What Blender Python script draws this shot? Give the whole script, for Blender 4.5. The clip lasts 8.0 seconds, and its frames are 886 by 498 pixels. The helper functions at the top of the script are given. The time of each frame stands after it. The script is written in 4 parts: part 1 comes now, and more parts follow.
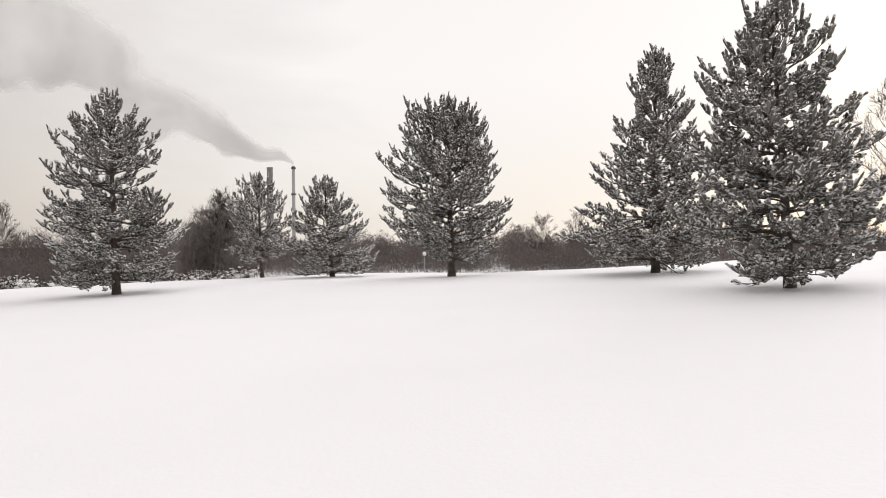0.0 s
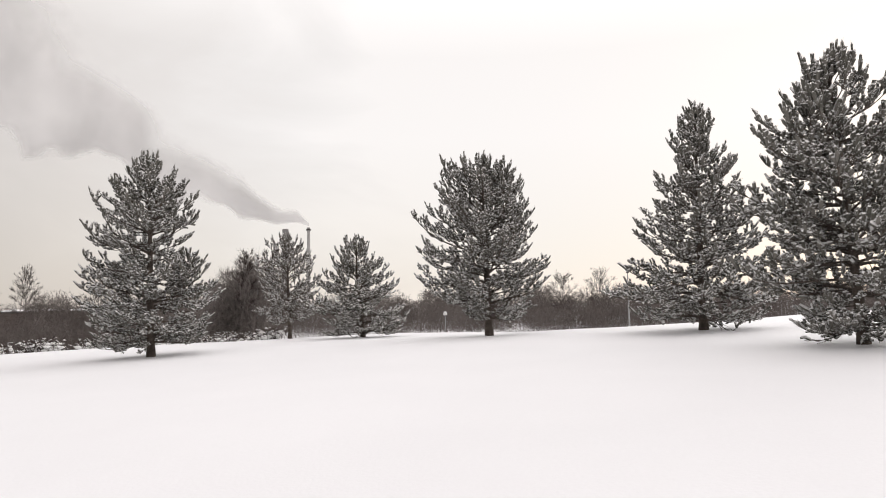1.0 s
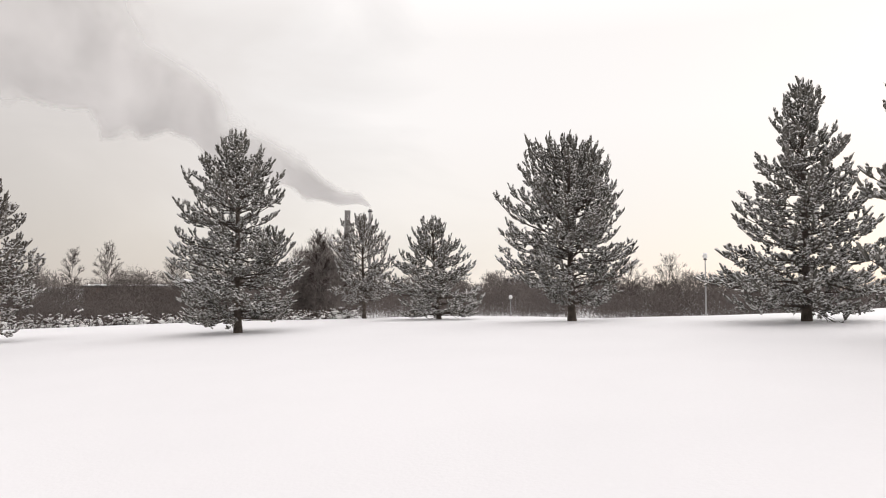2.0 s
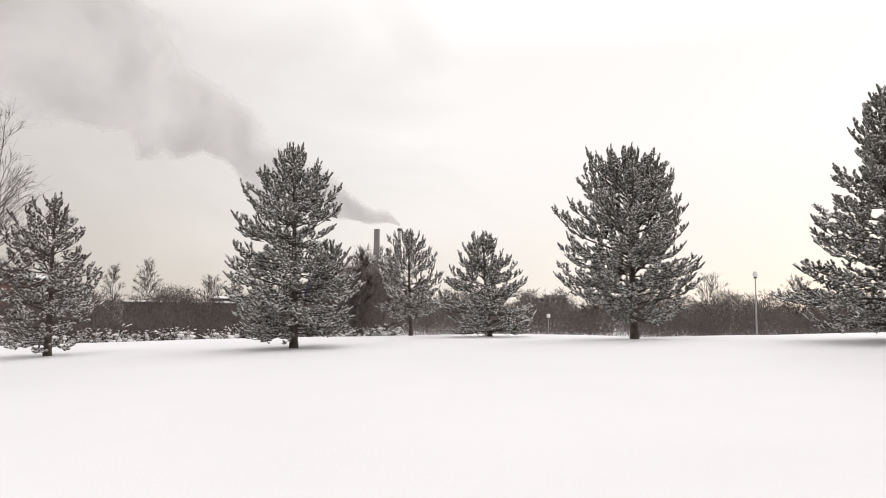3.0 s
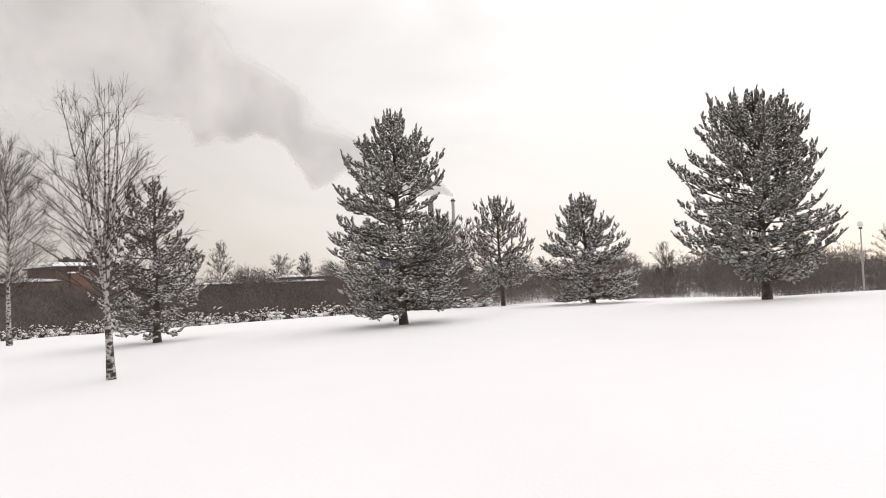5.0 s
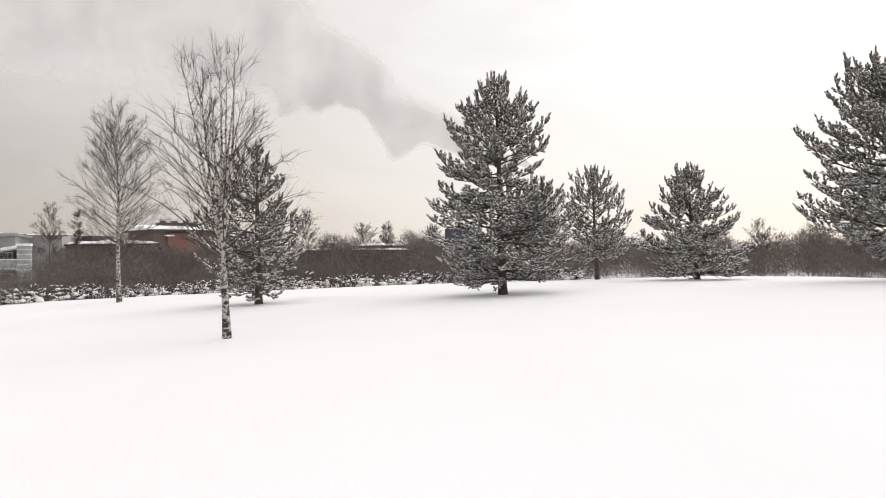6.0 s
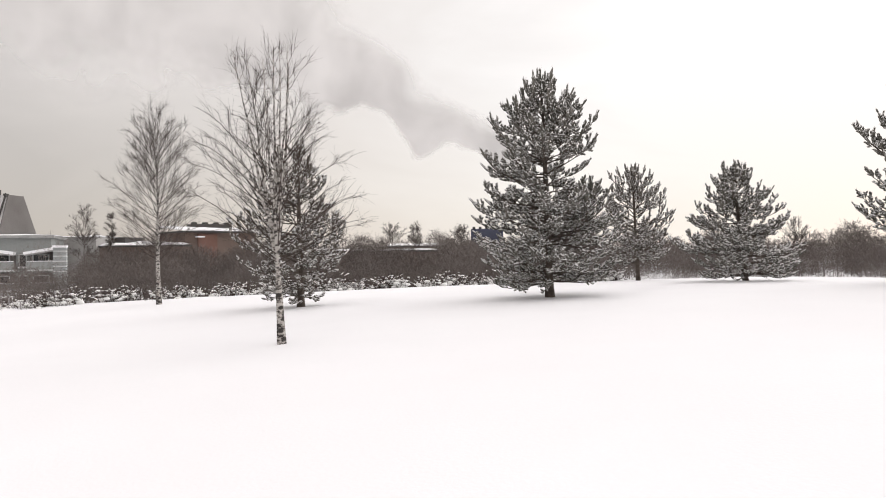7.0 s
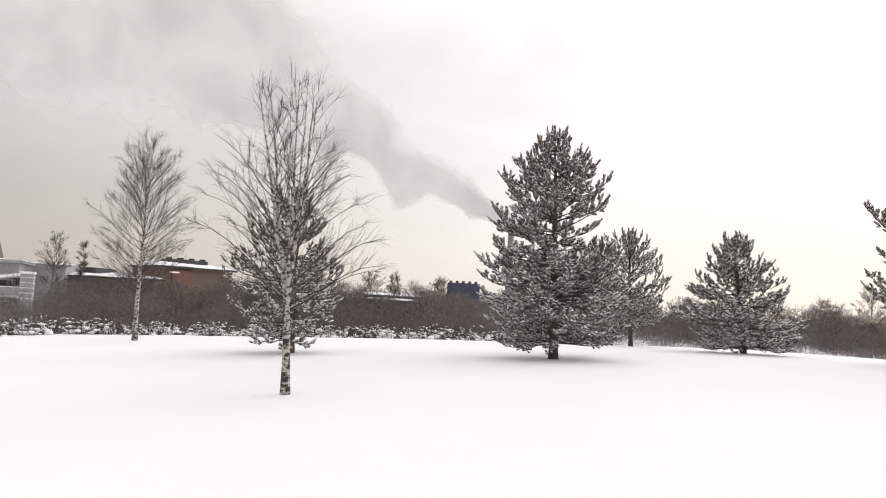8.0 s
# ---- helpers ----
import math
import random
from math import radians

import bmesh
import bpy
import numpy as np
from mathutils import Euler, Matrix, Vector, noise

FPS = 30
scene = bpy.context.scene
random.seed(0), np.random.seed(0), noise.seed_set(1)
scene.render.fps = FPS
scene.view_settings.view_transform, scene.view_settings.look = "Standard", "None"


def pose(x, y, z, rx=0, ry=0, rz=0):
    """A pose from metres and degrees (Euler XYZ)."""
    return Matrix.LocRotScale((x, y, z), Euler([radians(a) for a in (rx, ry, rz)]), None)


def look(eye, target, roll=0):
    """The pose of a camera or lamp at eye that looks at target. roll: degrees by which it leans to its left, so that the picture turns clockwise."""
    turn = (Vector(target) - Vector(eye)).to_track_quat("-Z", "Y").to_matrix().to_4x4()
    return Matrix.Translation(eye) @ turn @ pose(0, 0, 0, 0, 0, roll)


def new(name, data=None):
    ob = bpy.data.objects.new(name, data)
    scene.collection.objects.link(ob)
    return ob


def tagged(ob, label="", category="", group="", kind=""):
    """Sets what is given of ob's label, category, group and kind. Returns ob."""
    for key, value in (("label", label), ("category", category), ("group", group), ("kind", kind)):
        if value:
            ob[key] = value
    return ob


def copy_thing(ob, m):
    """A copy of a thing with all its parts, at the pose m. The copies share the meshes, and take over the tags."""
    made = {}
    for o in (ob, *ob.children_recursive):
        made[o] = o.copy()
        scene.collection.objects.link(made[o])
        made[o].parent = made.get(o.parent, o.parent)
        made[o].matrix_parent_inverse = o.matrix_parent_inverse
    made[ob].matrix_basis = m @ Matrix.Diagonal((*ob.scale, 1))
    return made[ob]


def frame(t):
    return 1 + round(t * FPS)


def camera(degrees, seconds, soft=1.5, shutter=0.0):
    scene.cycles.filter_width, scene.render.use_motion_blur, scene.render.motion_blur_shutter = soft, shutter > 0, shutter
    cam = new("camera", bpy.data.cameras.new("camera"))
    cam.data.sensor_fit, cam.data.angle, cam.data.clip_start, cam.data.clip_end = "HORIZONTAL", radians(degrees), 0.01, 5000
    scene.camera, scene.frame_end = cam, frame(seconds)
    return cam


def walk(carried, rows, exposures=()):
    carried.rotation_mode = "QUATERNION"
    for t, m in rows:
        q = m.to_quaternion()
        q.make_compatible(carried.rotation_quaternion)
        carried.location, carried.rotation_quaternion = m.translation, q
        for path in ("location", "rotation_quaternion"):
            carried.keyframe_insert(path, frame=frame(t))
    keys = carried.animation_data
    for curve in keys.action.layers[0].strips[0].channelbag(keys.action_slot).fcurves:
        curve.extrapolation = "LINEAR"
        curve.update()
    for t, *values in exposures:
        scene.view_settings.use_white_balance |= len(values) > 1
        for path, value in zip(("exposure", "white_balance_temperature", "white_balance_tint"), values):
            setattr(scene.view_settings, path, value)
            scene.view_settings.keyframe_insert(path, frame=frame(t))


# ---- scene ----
cam = camera(66.5, 8.0, soft=1.0)
PATH = [
    (0, (-0.554, -0.49, 1.517), (-0.513, 1.11, 1.507), -0.5),
    (0.1, (-0.608, -0.454, 1.522), (-0.588, 1.5454, 1.5146), 1.16),
    (0.2, (-0.663, -0.419, 1.526), (-0.657, 1.581, 1.531), 1.9),
    (0.3, (-0.749, -0.421, 1.517), (-0.7401, 1.577, 1.6045), 0.12),
    (0.4, (-0.836, -0.423, 1.507), (-0.8266, 1.5739, 1.6185), -0.3),
    (0.5, (-0.922, -0.425, 1.498), (-0.918, 1.167, 1.659), -0.5),
    (0.6, (-0.976, -0.384, 1.499), (-0.9664, 1.6053, 1.7023), 1.09),
    (0.7, (-1.03, -0.344, 1.501), (-1.0012, 1.6476, 1.6848), 0.61),
    (0.8, (-1.084, -0.303, 1.502), (-1.052, 1.689, 1.677), 2.2),
    (0.9, (-1.211, -0.228, 1.493), (-1.1773, 1.764, 1.663), 1.34),
    (1, (-1.338, -0.154, 1.484), (-1.326, 1.441, 1.616), -1),
    (1.1, (-1.404, -0.102, 1.475), (-1.42, 1.8958, 1.5671), -1.95),
    (1.2, (-1.47, -0.05, 1.466), (-1.551, 1.947, 1.522), -2.4),
    (1.3, (-1.526, -0.02, 1.47), (-1.6595, 1.9747, 1.5284), -2.08),
    (1.4, (-1.582, 0.01, 1.474), (-1.7421, 2.0022, 1.5484), -1.88),
    (1.5, (-1.638, 0.04, 1.478), (-1.78, 1.632, 1.544), -0.7),
    (1.6, (-1.723, 0.062, 1.476), (-1.8918, 2.0523, 1.5663), -0.37),
    (1.7, (-1.808, 0.083, 1.473), (-1.97, 2.072, 1.597), 0.3),
    (1.8, (-1.911, 0.11, 1.474), (-2.0608, 2.0999, 1.6121), 0.74),
    (1.9, (-2.015, 0.138, 1.474), (-2.1694, 2.128, 1.5953), 0.83),
    (2, (-2.118, 0.165, 1.475), (-2.245, 1.757, 1.568), 0.3),
    (2.1, (-2.224, 0.174, 1.453), (-2.386, 2.1639, 1.5629), 0.18),
    (2.2, (-2.33, 0.182, 1.43), (-2.506, 2.172, 1.542), 0.5),
    (3.3, (-3.365, 0.652, 1.365), (-3.568, 2.232, 1.511), 0.3),
    (3.4, (-3.434, 0.666, 1.378), (-3.6831, 2.6437, 1.5345), -0.41),
    (3.5, (-3.502, 0.679, 1.392), (-3.699, 2.262, 1.508), -1.5),
    (3.6, (-3.6, 0.731, 1.388), (-3.8428, 2.7105, 1.5359), -0.09),
    (3.7, (-3.698, 0.783, 1.384), (-3.9442, 2.7609, 1.5446), 0.33),
    (3.8, (-3.797, 0.834, 1.38), (-4.0454, 2.8121, 1.5442), -1.84),
    (3.9, (-3.895, 0.886, 1.376), (-4.1581, 2.8688, 1.3826), -2.36),
    (4, (-3.993, 0.938, 1.372), (-4.21, 2.522, 1.345), -2.4),
    (4.1, (-4.071, 0.956, 1.384), (-4.3801, 2.9317, 1.3537), -1.95),
    (4.2, (-4.149, 0.974, 1.395), (-4.422, 2.55, 1.411), -2.4),
    (5.3, (-5.094, 1.499, 1.394), (-5.465, 3.054, 1.466), -1.1),
    (5.4, (-5.093, 1.494, 1.4), (-5.6253, 3.4194, 1.4865), -0.33),
    (5.5, (-5.092, 1.488, 1.405), (-5.562, 3.016, 1.474), -0.7),
    (5.6, (-5.234, 1.542, 1.389), (-5.8512, 3.4431, 1.4701), -0.25),
    (5.7, (-5.376, 1.597, 1.373), (-6.0048, 3.4945, 1.4346), 0.57),
    (5.8, (-5.519, 1.651, 1.356), (-6.145, 3.55, 1.4027), 0.61),
    (5.9, (-5.661, 1.706, 1.34), (-6.2828, 3.6064, 1.3552), 0.75),
    (6, (-5.803, 1.76, 1.324), (-6.293, 3.283, 1.329), -0.5),
    (6.1, (-5.853, 1.76, 1.328), (-6.4584, 3.6664, 1.3272), -1.77),
    (6.2, (-5.903, 1.76, 1.331), (-6.4922, 3.6717, 1.3255), -2.96),
    (6.3, (-5.954, 1.761, 1.335), (-6.5373, 3.6735, 1.3348), -3.41),
    (6.4, (-6.004, 1.761, 1.338), (-6.5879, 3.6735, 1.3596), -2.18),
    (6.5, (-6.054, 1.761, 1.342), (-6.527, 3.289, 1.37), -1.4),
    (6.6, (-6.139, 1.788, 1.351), (-6.7383, 3.6949, 1.4034), -1.74),
    (6.7, (-6.224, 1.814, 1.36), (-6.8357, 3.7182, 1.3745), -2.36),
    (6.8, (-6.308, 1.841, 1.37), (-6.9233, 3.7439, 1.3559), -0.73),
    (6.9, (-6.393, 1.867, 1.379), (-7.019, 3.7669, 1.3607), -0.75),
    (7, (-6.478, 1.894, 1.388), (-7.021, 3.399, 1.393), -0.7),
    (7.1, (-6.594, 1.979, 1.402), (-7.3092, 3.8469, 1.434), -0.6),
    (7.2, (-6.711, 2.065, 1.416), (-7.4543, 3.9208, 1.4561), -0),
    (7.3, (-6.827, 2.15, 1.43), (-7.446, 3.624, 1.477), 0.1),
    (7.4, (-7.001, 2.176, 1.398), (-7.7702, 4.0197, 1.4996), 0.67),
    (7.5, (-7.174, 2.203, 1.367), (-7.783, 3.678, 1.481), 0.9),
    (7.6, (-7.234, 2.213, 1.37), (-7.9769, 4.064, 1.5114), 0.53),
    (7.7, (-7.294, 2.222, 1.372), (-7.9925, 4.0898, 1.526), 0.95),
    (7.8, (-7.353, 2.232, 1.375), (-8.025, 4.1087, 1.537), 1.05),
    (7.9, (-7.413, 2.241, 1.377), (-8.0596, 4.127, 1.5411), 2.66),
    (8, (-7.473, 2.251, 1.38), (-7.958, 3.77, 1.51), 3),
]
walk(cam, [(t, look(eye, target, roll)) for t, eye, target, roll in PATH], exposures=[(0, -0.1), (2.2, -0.07), (5.3, 0.02), (8, 0.05)])

# ---- world, sun, exposure ----
SUN_AZ, SUN_EL = radians(38), radians(16)      # azimuth from +y towards +x
sun_way = Vector((math.sin(SUN_AZ) * math.cos(SUN_EL), math.cos(SUN_AZ) * math.cos(SUN_EL), math.sin(SUN_EL)))
world = bpy.data.worlds.new("overcast_sky")
scene.world = world
world.use_nodes = True
wt = world.node_tree
wt.nodes.clear()


def wnode(kind, **values):
    n = wt.nodes.new(kind)
    for key, value in values.items():
        n.inputs[key].default_value = value
    return n


def wlink(a, b):
    wt.links.new(a, b)


w_out = wnode("ShaderNodeOutputWorld")
w_bg = wnode("ShaderNodeBackground", Strength=1.0)
w_sky = wt.nodes.new("ShaderNodeTexSky")
w_sky.sky_type = 'NISHITA'
w_sky.sun_disc = False
w_sky.sun_elevation, w_sky.sun_rotation = SUN_EL, SUN_AZ
w_tc = wt.nodes.new("ShaderNodeTexCoord")
w_dot = wt.nodes.new("ShaderNodeVectorMath")
w_dot.operation = 'DOT_PRODUCT'
w_dot.inputs[1].default_value = sun_way
wlink(w_tc.outputs["Generated"], w_dot.inputs[0])
w_noise = wnode("ShaderNodeTexNoise", Scale=2.6, Detail=5.0, Roughness=0.55, Distortion=0.6)
w_map = wt.nodes.new("ShaderNodeMapping")
w_map.inputs["Scale"].default_value = (1.0, 1.0, 2.4)
wlink(w_tc.outputs["Generated"], w_map.inputs["Vector"])
wlink(w_map.outputs["Vector"], w_noise.inputs["Vector"])
w_add = wt.nodes.new("ShaderNodeMath")
w_add.operation = 'MULTIPLY_ADD'
w_add.inputs[1].default_value = 0.5
wlink(w_noise.outputs["Fac"], w_add.inputs[0])
wlink(w_dot.outputs["Value"], w_add.inputs[2])
w_ramp = wt.nodes.new("ShaderNodeValToRGB")
w_ramp.color_ramp.elements[0].position, w_ramp.color_ramp.elements[0].color = 0.23, (0.57, 0.534, 0.513, 1)
w_ramp.color_ramp.elements[1].position, w_ramp.color_ramp.elements[1].color = 1.0, (1.0, 0.955, 0.93, 1)
e = w_ramp.color_ramp.elements.new(0.68)
e.color = (0.8, 0.75, 0.718, 1)
e = w_ramp.color_ramp.elements.new(0.9)
e.color = (0.92, 0.88, 0.857, 1)
wlink(w_add.outputs[0], w_ramp.inputs[0])
w_blue = wt.nodes.new("ShaderNodeMix")
w_blue.data_type = 'RGBA'
w_blue.blend_type = 'ADD'
w_blue.inputs[0].default_value = 0.009
wlink(w_ramp.outputs["Color"], w_blue.inputs[6])
wlink(w_sky.outputs["Color"], w_blue.inputs[7])
w_sep = wt.nodes.new("ShaderNodeSeparateXYZ")
wlink(w_tc.outputs["Generated"], w_sep.inputs[0])
w_zen = wt.nodes.new("ShaderNodeMapRange")            # an overcast dome is brighter overhead than at the horizon
for key, value in (("From Min", 0.35), ("From Max", 0.95), ("To Min", 1.0), ("To Max", 1.95)):
    w_zen.inputs[key].default_value = value
wlink(w_sep.outputs["Z"], w_zen.inputs["Value"])
wlink(w_zen.outputs["Result"], w_bg.inputs["Strength"])
w_low = wt.nodes.new("ShaderNodeValToRGB")            # thicker, creamier air low down
w_low.color_ramp.elements[0].position, w_low.color_ramp.elements[0].color = 0.0, (0.9, 0.875, 0.835, 1)
w_low.color_ramp.elements[1].position, w_low.color_ramp.elements[1].color = 0.24, (1, 1, 1, 1)
wlink(w_sep.outputs["Z"], w_low.inputs[0])
w_air = wt.nodes.new("ShaderNodeMix")
w_air.data_type = 'RGBA'
w_air.blend_type = 'MULTIPLY'
w_air.inputs[0].default_value = 1.0
wlink(w_blue.outputs[2], w_air.inputs[6])
wlink(w_low.outputs["Color"], w_air.inputs[7])
wlink(w_air.outputs[2], w_bg.inputs["Color"])
wlink(w_bg.outputs[0], w_out.inputs["Surface"])

sun = new("sun", bpy.data.lights.new("sun", 'SUN'))
sun.data.energy, sun.data.angle, sun.data.color = 0.9, radians(40), (1.0, 0.975, 0.945)
sun.matrix_world = look((40, 60, 60), Vector((40, 60, 60)) - sun_way)

# ---- materials ----


def material(name, stops, rough=0.8, scale=4.0, fine=40.0, bump=0.3, dist=0.02, metal=0.0, island=0.0, randomness=0.0):
    """A noise-mottled surface: stops are colours from dark to light."""
    m = bpy.data.materials.new(name)
    m.use_nodes = True
    t = m.node_tree
    n, l = t.nodes, t.links.new
    b = n["Principled BSDF"]
    tc = n.new("ShaderNodeTexCoord")
    n1 = n.new("ShaderNodeTexNoise")
    n1.inputs["Scale"].default_value, n1.inputs["Detail"].default_value = scale, 4.0
    n2 = n.new("ShaderNodeTexNoise")
    n2.inputs["Scale"].default_value, n2.inputs["Detail"].default_value = fine, 3.0
    l(tc.outputs["Object"], n1.inputs["Vector"])
    l(tc.outputs["Object"], n2.inputs["Vector"])
    mix = n.new("ShaderNodeMath")
    mix.operation = 'MULTIPLY_ADD'
    mix.inputs[1].default_value = 0.35
    l(n2.outputs["Fac"], mix.inputs[0])
    half = n.new("ShaderNodeMath")
    half.operation = 'MULTIPLY'
    half.inputs[1].default_value = 0.65
    l(n1.outputs["Fac"], half.inputs[0])
    l(half.outputs[0], mix.inputs[2])
    fac = mix.outputs[0]
    if island or randomness:
        g = n.new("ShaderNodeNewGeometry") if island else n.new("ShaderNodeObjectInfo")
        a = n.new("ShaderNodeMath")
        a.operation = 'MULTIPLY_ADD'
        a.inputs[1].default_value = island or randomness
        l(g.outputs["Random Per Island" if island else "Random"], a.inputs[0])
        l(fac, a.inputs[2])
        s = n.new("ShaderNodeMath")
        s.operation = 'SUBTRACT'
        s.inputs[1].default_value = (island or randomness) * 0.5
        l(a.outputs[0], s.inputs[0])
        fac = s.outputs[0]
    ramp = n.new("ShaderNodeValToRGB")
    els = ramp.color_ramp.elements
    for i, c in enumerate(stops):
        p = 0.3 + 0.4 * i / max(1, len(stops) - 1)
        el = els[i] if i < 2 else els.new(p)
        el.position, el.color = p, (*c, 1)
    l(fac, ramp.inputs[0])
    l(ramp.outputs["Color"], b.inputs["Base Color"])
    b.inputs["Roughness"].default_value, b.inputs["Metallic"].default_value = rough, metal
    b.inputs["Specular IOR Level"].default_value = 0.25
    if bump:
        bp = n.new("ShaderNodeBump")
        bp.inputs["Strength"].default_value, bp.inputs["Distance"].default_value = bump, dist
        l(n2.outputs["Fac"], bp.inputs["Height"])
        l(bp.outputs["Normal"], b.inputs["Normal"])
    return m


SNOW = material("snow", [(0.838, 0.838, 0.866), (0.878, 0.878, 0.906)], 0.75, 0.35, 26.0, 0.12, 0.02)
TREE_SNOW = material("tree_snow", [(0.84, 0.835, 0.83), (0.91, 0.905, 0.9)], 0.8, 9.0, 60.0, 0.25, 0.01)
NEEDLE = material("pine_needle", [(0.066, 0.065, 0.055), (0.12, 0.116, 0.1), (0.182, 0.172, 0.154)], 0.75, 1.6, 30.0, 0.0, island=0.4)
NEEDLE_BROWN = material("pine_needle_sparse", [(0.07, 0.062, 0.052), (0.115, 0.103, 0.088), (0.17, 0.156, 0.138)], 0.75, 1.6, 30.0, 0.0, island=0.4)
PINE_BARK = material("pine_bark", [(0.04, 0.034, 0.03), (0.095, 0.078, 0.066), (0.17, 0.142, 0.12)], 0.9, 6.0, 45.0, 0.8, 0.03)
TWIG = material("twig_bark", [(0.03, 0.023, 0.02), (0.06, 0.046, 0.04), (0.1, 0.082, 0.075)], 0.85, 3.0, 40.0, 0.0, island=0.35)
THICKET = material("thicket_twigs", [(0.098, 0.083, 0.077), (0.15, 0.13, 0.121), (0.205, 0.181, 0.17)], 0.9, 0.12, 2.0, 0.0, island=0.2)
THICKET_PALE = material("pale_thicket_twigs", [(0.16, 0.14, 0.13), (0.23, 0.203, 0.19), (0.31, 0.28, 0.265)], 0.9, 0.12, 2.0, 0.0, island=0.35)
FROST = material("frosted_twigs", [(0.12, 0.105, 0.095), (0.3, 0.28, 0.27), (0.6, 0.6, 0.61)], 0.85, 0.6, 6.0, 0.0, island=0.5)


def snow_laden(m, low=0.1, high=0.45, patch=9.0):
    """Lays snow on the upward faces of a material's surface, broken up by noise."""
    n, l = m.node_tree.nodes, m.node_tree.links.new
    b = n["Principled BSDF"]
    old = b.inputs["Base Color"].links[0].from_socket
    geo, sep, tc = n.new("ShaderNodeNewGeometry"), n.new("ShaderNodeSeparateXYZ"), n.new("ShaderNodeTexCoord")
    l(geo.outputs["Normal"], sep.inputs[0])
    nz = n.new("ShaderNodeTexNoise")
    nz.inputs["Scale"].default_value, nz.inputs["Detail"].default_value = patch, 3.0
    l(tc.outputs["Object"], nz.inputs["Vector"])
    add = n.new("ShaderNodeMath")
    add.operation = 'MULTIPLY_ADD'
    add.inputs[1].default_value = 1.3
    l(nz.outputs["Fac"], add.inputs[0])
    l(sep.outputs["Z"], add.inputs[2])
    rng = n.new("ShaderNodeMapRange")
    rng.inputs["From Min"].default_value, rng.inputs["From Max"].default_value = low + 0.65, high + 0.65
    l(add.outputs[0], rng.inputs["Value"])
    mix = n.new("ShaderNodeMix")
    mix.data_type = 'RGBA'
    l(rng.outputs["Result"], mix.inputs[0])
    l(old, mix.inputs[6])
    mix.inputs[7].default_value = (0.78, 0.77, 0.77, 1)
    l(mix.outputs[2], b.inputs["Base Color"])
    return m


snow_laden(NEEDLE, 0.02, 0.3, 13.0)
snow_laden(NEEDLE_BROWN, 0.02, 0.3, 13.0)


def birch_material():
    m = bpy.data.materials.new("birch_bark")
    m.use_nodes = True
    n, l = m.node_tree.nodes, m.node_tree.links.new
    b = n["Principled BSDF"]
    tc = n.new("ShaderNodeTexCoord")
    mp = n.new("ShaderNodeMapping")
    mp.inputs["Scale"].default_value = (9.0, 9.0, 15.0)
    l(tc.outputs["Object"], mp.inputs["Vector"])
    n1 = n.new("ShaderNodeTexNoise")
    n1.inputs["Scale"].default_value, n1.inputs["Detail"].default_value = 1.2, 5.0
    l(mp.outputs["Vector"], n1.inputs["Vector"])
    sep = n.new("ShaderNodeSeparateXYZ")
    l(tc.outputs["Object"], sep.inputs[0])
    rng = n.new("ShaderNodeMapRange")
    rng.inputs["From Min"].default_value, rng.inputs["From Max"].default_value = 0.1, 1.5
    rng.inputs["To Min"].default_value, rng.inputs["To Max"].default_value = 0.05, -0.02
    l(sep.outputs["Z"], rng.inputs["Value"])
    add = n.new("ShaderNodeMath")
    add.operation = 'ADD'
    l(n1.outputs["Fac"], add.inputs[0])
    l(rng.outputs["Result"], add.inputs[1])
    ramp = n.new("ShaderNodeValToRGB")
    for i, (p, c) in enumerate([(0.45, (0.46, 0.435, 0.41, 1)), (0.57, (0.03, 0.026, 0.024, 1)), (0.51, (0.25, 0.225, 0.205, 1))]):
        el = ramp.color_ramp.elements[i] if i < 2 else ramp.color_ramp.elements.new(p)
        el.position, el.color = p, c
    l(add.outputs[0], ramp.inputs[0])
    l(ramp.outputs["Color"], b.inputs["Base Color"])
    bp = n.new("ShaderNodeBump")
    bp.inputs["Strength"].default_value, bp.inputs["Distance"].default_value = 0.6, 0.02
    l(n1.outputs["Fac"], bp.inputs["Height"])
    l(bp.outputs["Normal"], b.inputs["Normal"])
    b.inputs["Roughness"].default_value = 0.75
    return m


BIRCH = birch_material()
CONCRETE = material("chimney_concrete", [(0.16, 0.15, 0.145), (0.24, 0.23, 0.225)], 0.9, 0.06, 0.8, 0.2)
CONCRETE_PALE = material("chimney_pale", [(0.3, 0.29, 0.285), (0.42, 0.41, 0.4)], 0.9, 0.06, 0.8, 0.2)
BRICK_RED = material("brick_red", [(0.15, 0.086, 0.07), (0.205, 0.118, 0.098)], 0.9, 0.3, 6.0, 0.2)
BRICK_BROWN = material("brick_brown", [(0.14, 0.105, 0.09), (0.2, 0.15, 0.128)], 0.9, 0.3, 6.0, 0.2)
RENDER_GREY = material("render_grey_green", [(0.24, 0.255, 0.25), (0.32, 0.335, 0.33)], 0.9, 0.3, 5.0, 0.1)
PIER_WHITE = material("pier_pale", [(0.5, 0.52, 0.52), (0.64, 0.65, 0.65)], 0.8, 0.5, 6.0, 0.1)
PIER_GREY = material("pier_grey", [(0.27, 0.29, 0.29), (0.36, 0.375, 0.375)], 0.8, 0.5, 6.0, 0.1)
METAL_ROOF = material("metal_roof", [(0.34, 0.32, 0.31), (0.74, 0.73, 0.73)], 0.5, 0.35, 2.5, 0.1, metal=0.2)
METAL_DARK = material("dark_metal", [(0.05, 0.048, 0.047), (0.09, 0.085, 0.082)], 0.55, 0.5, 8.0, 0.1, metal=0.3)
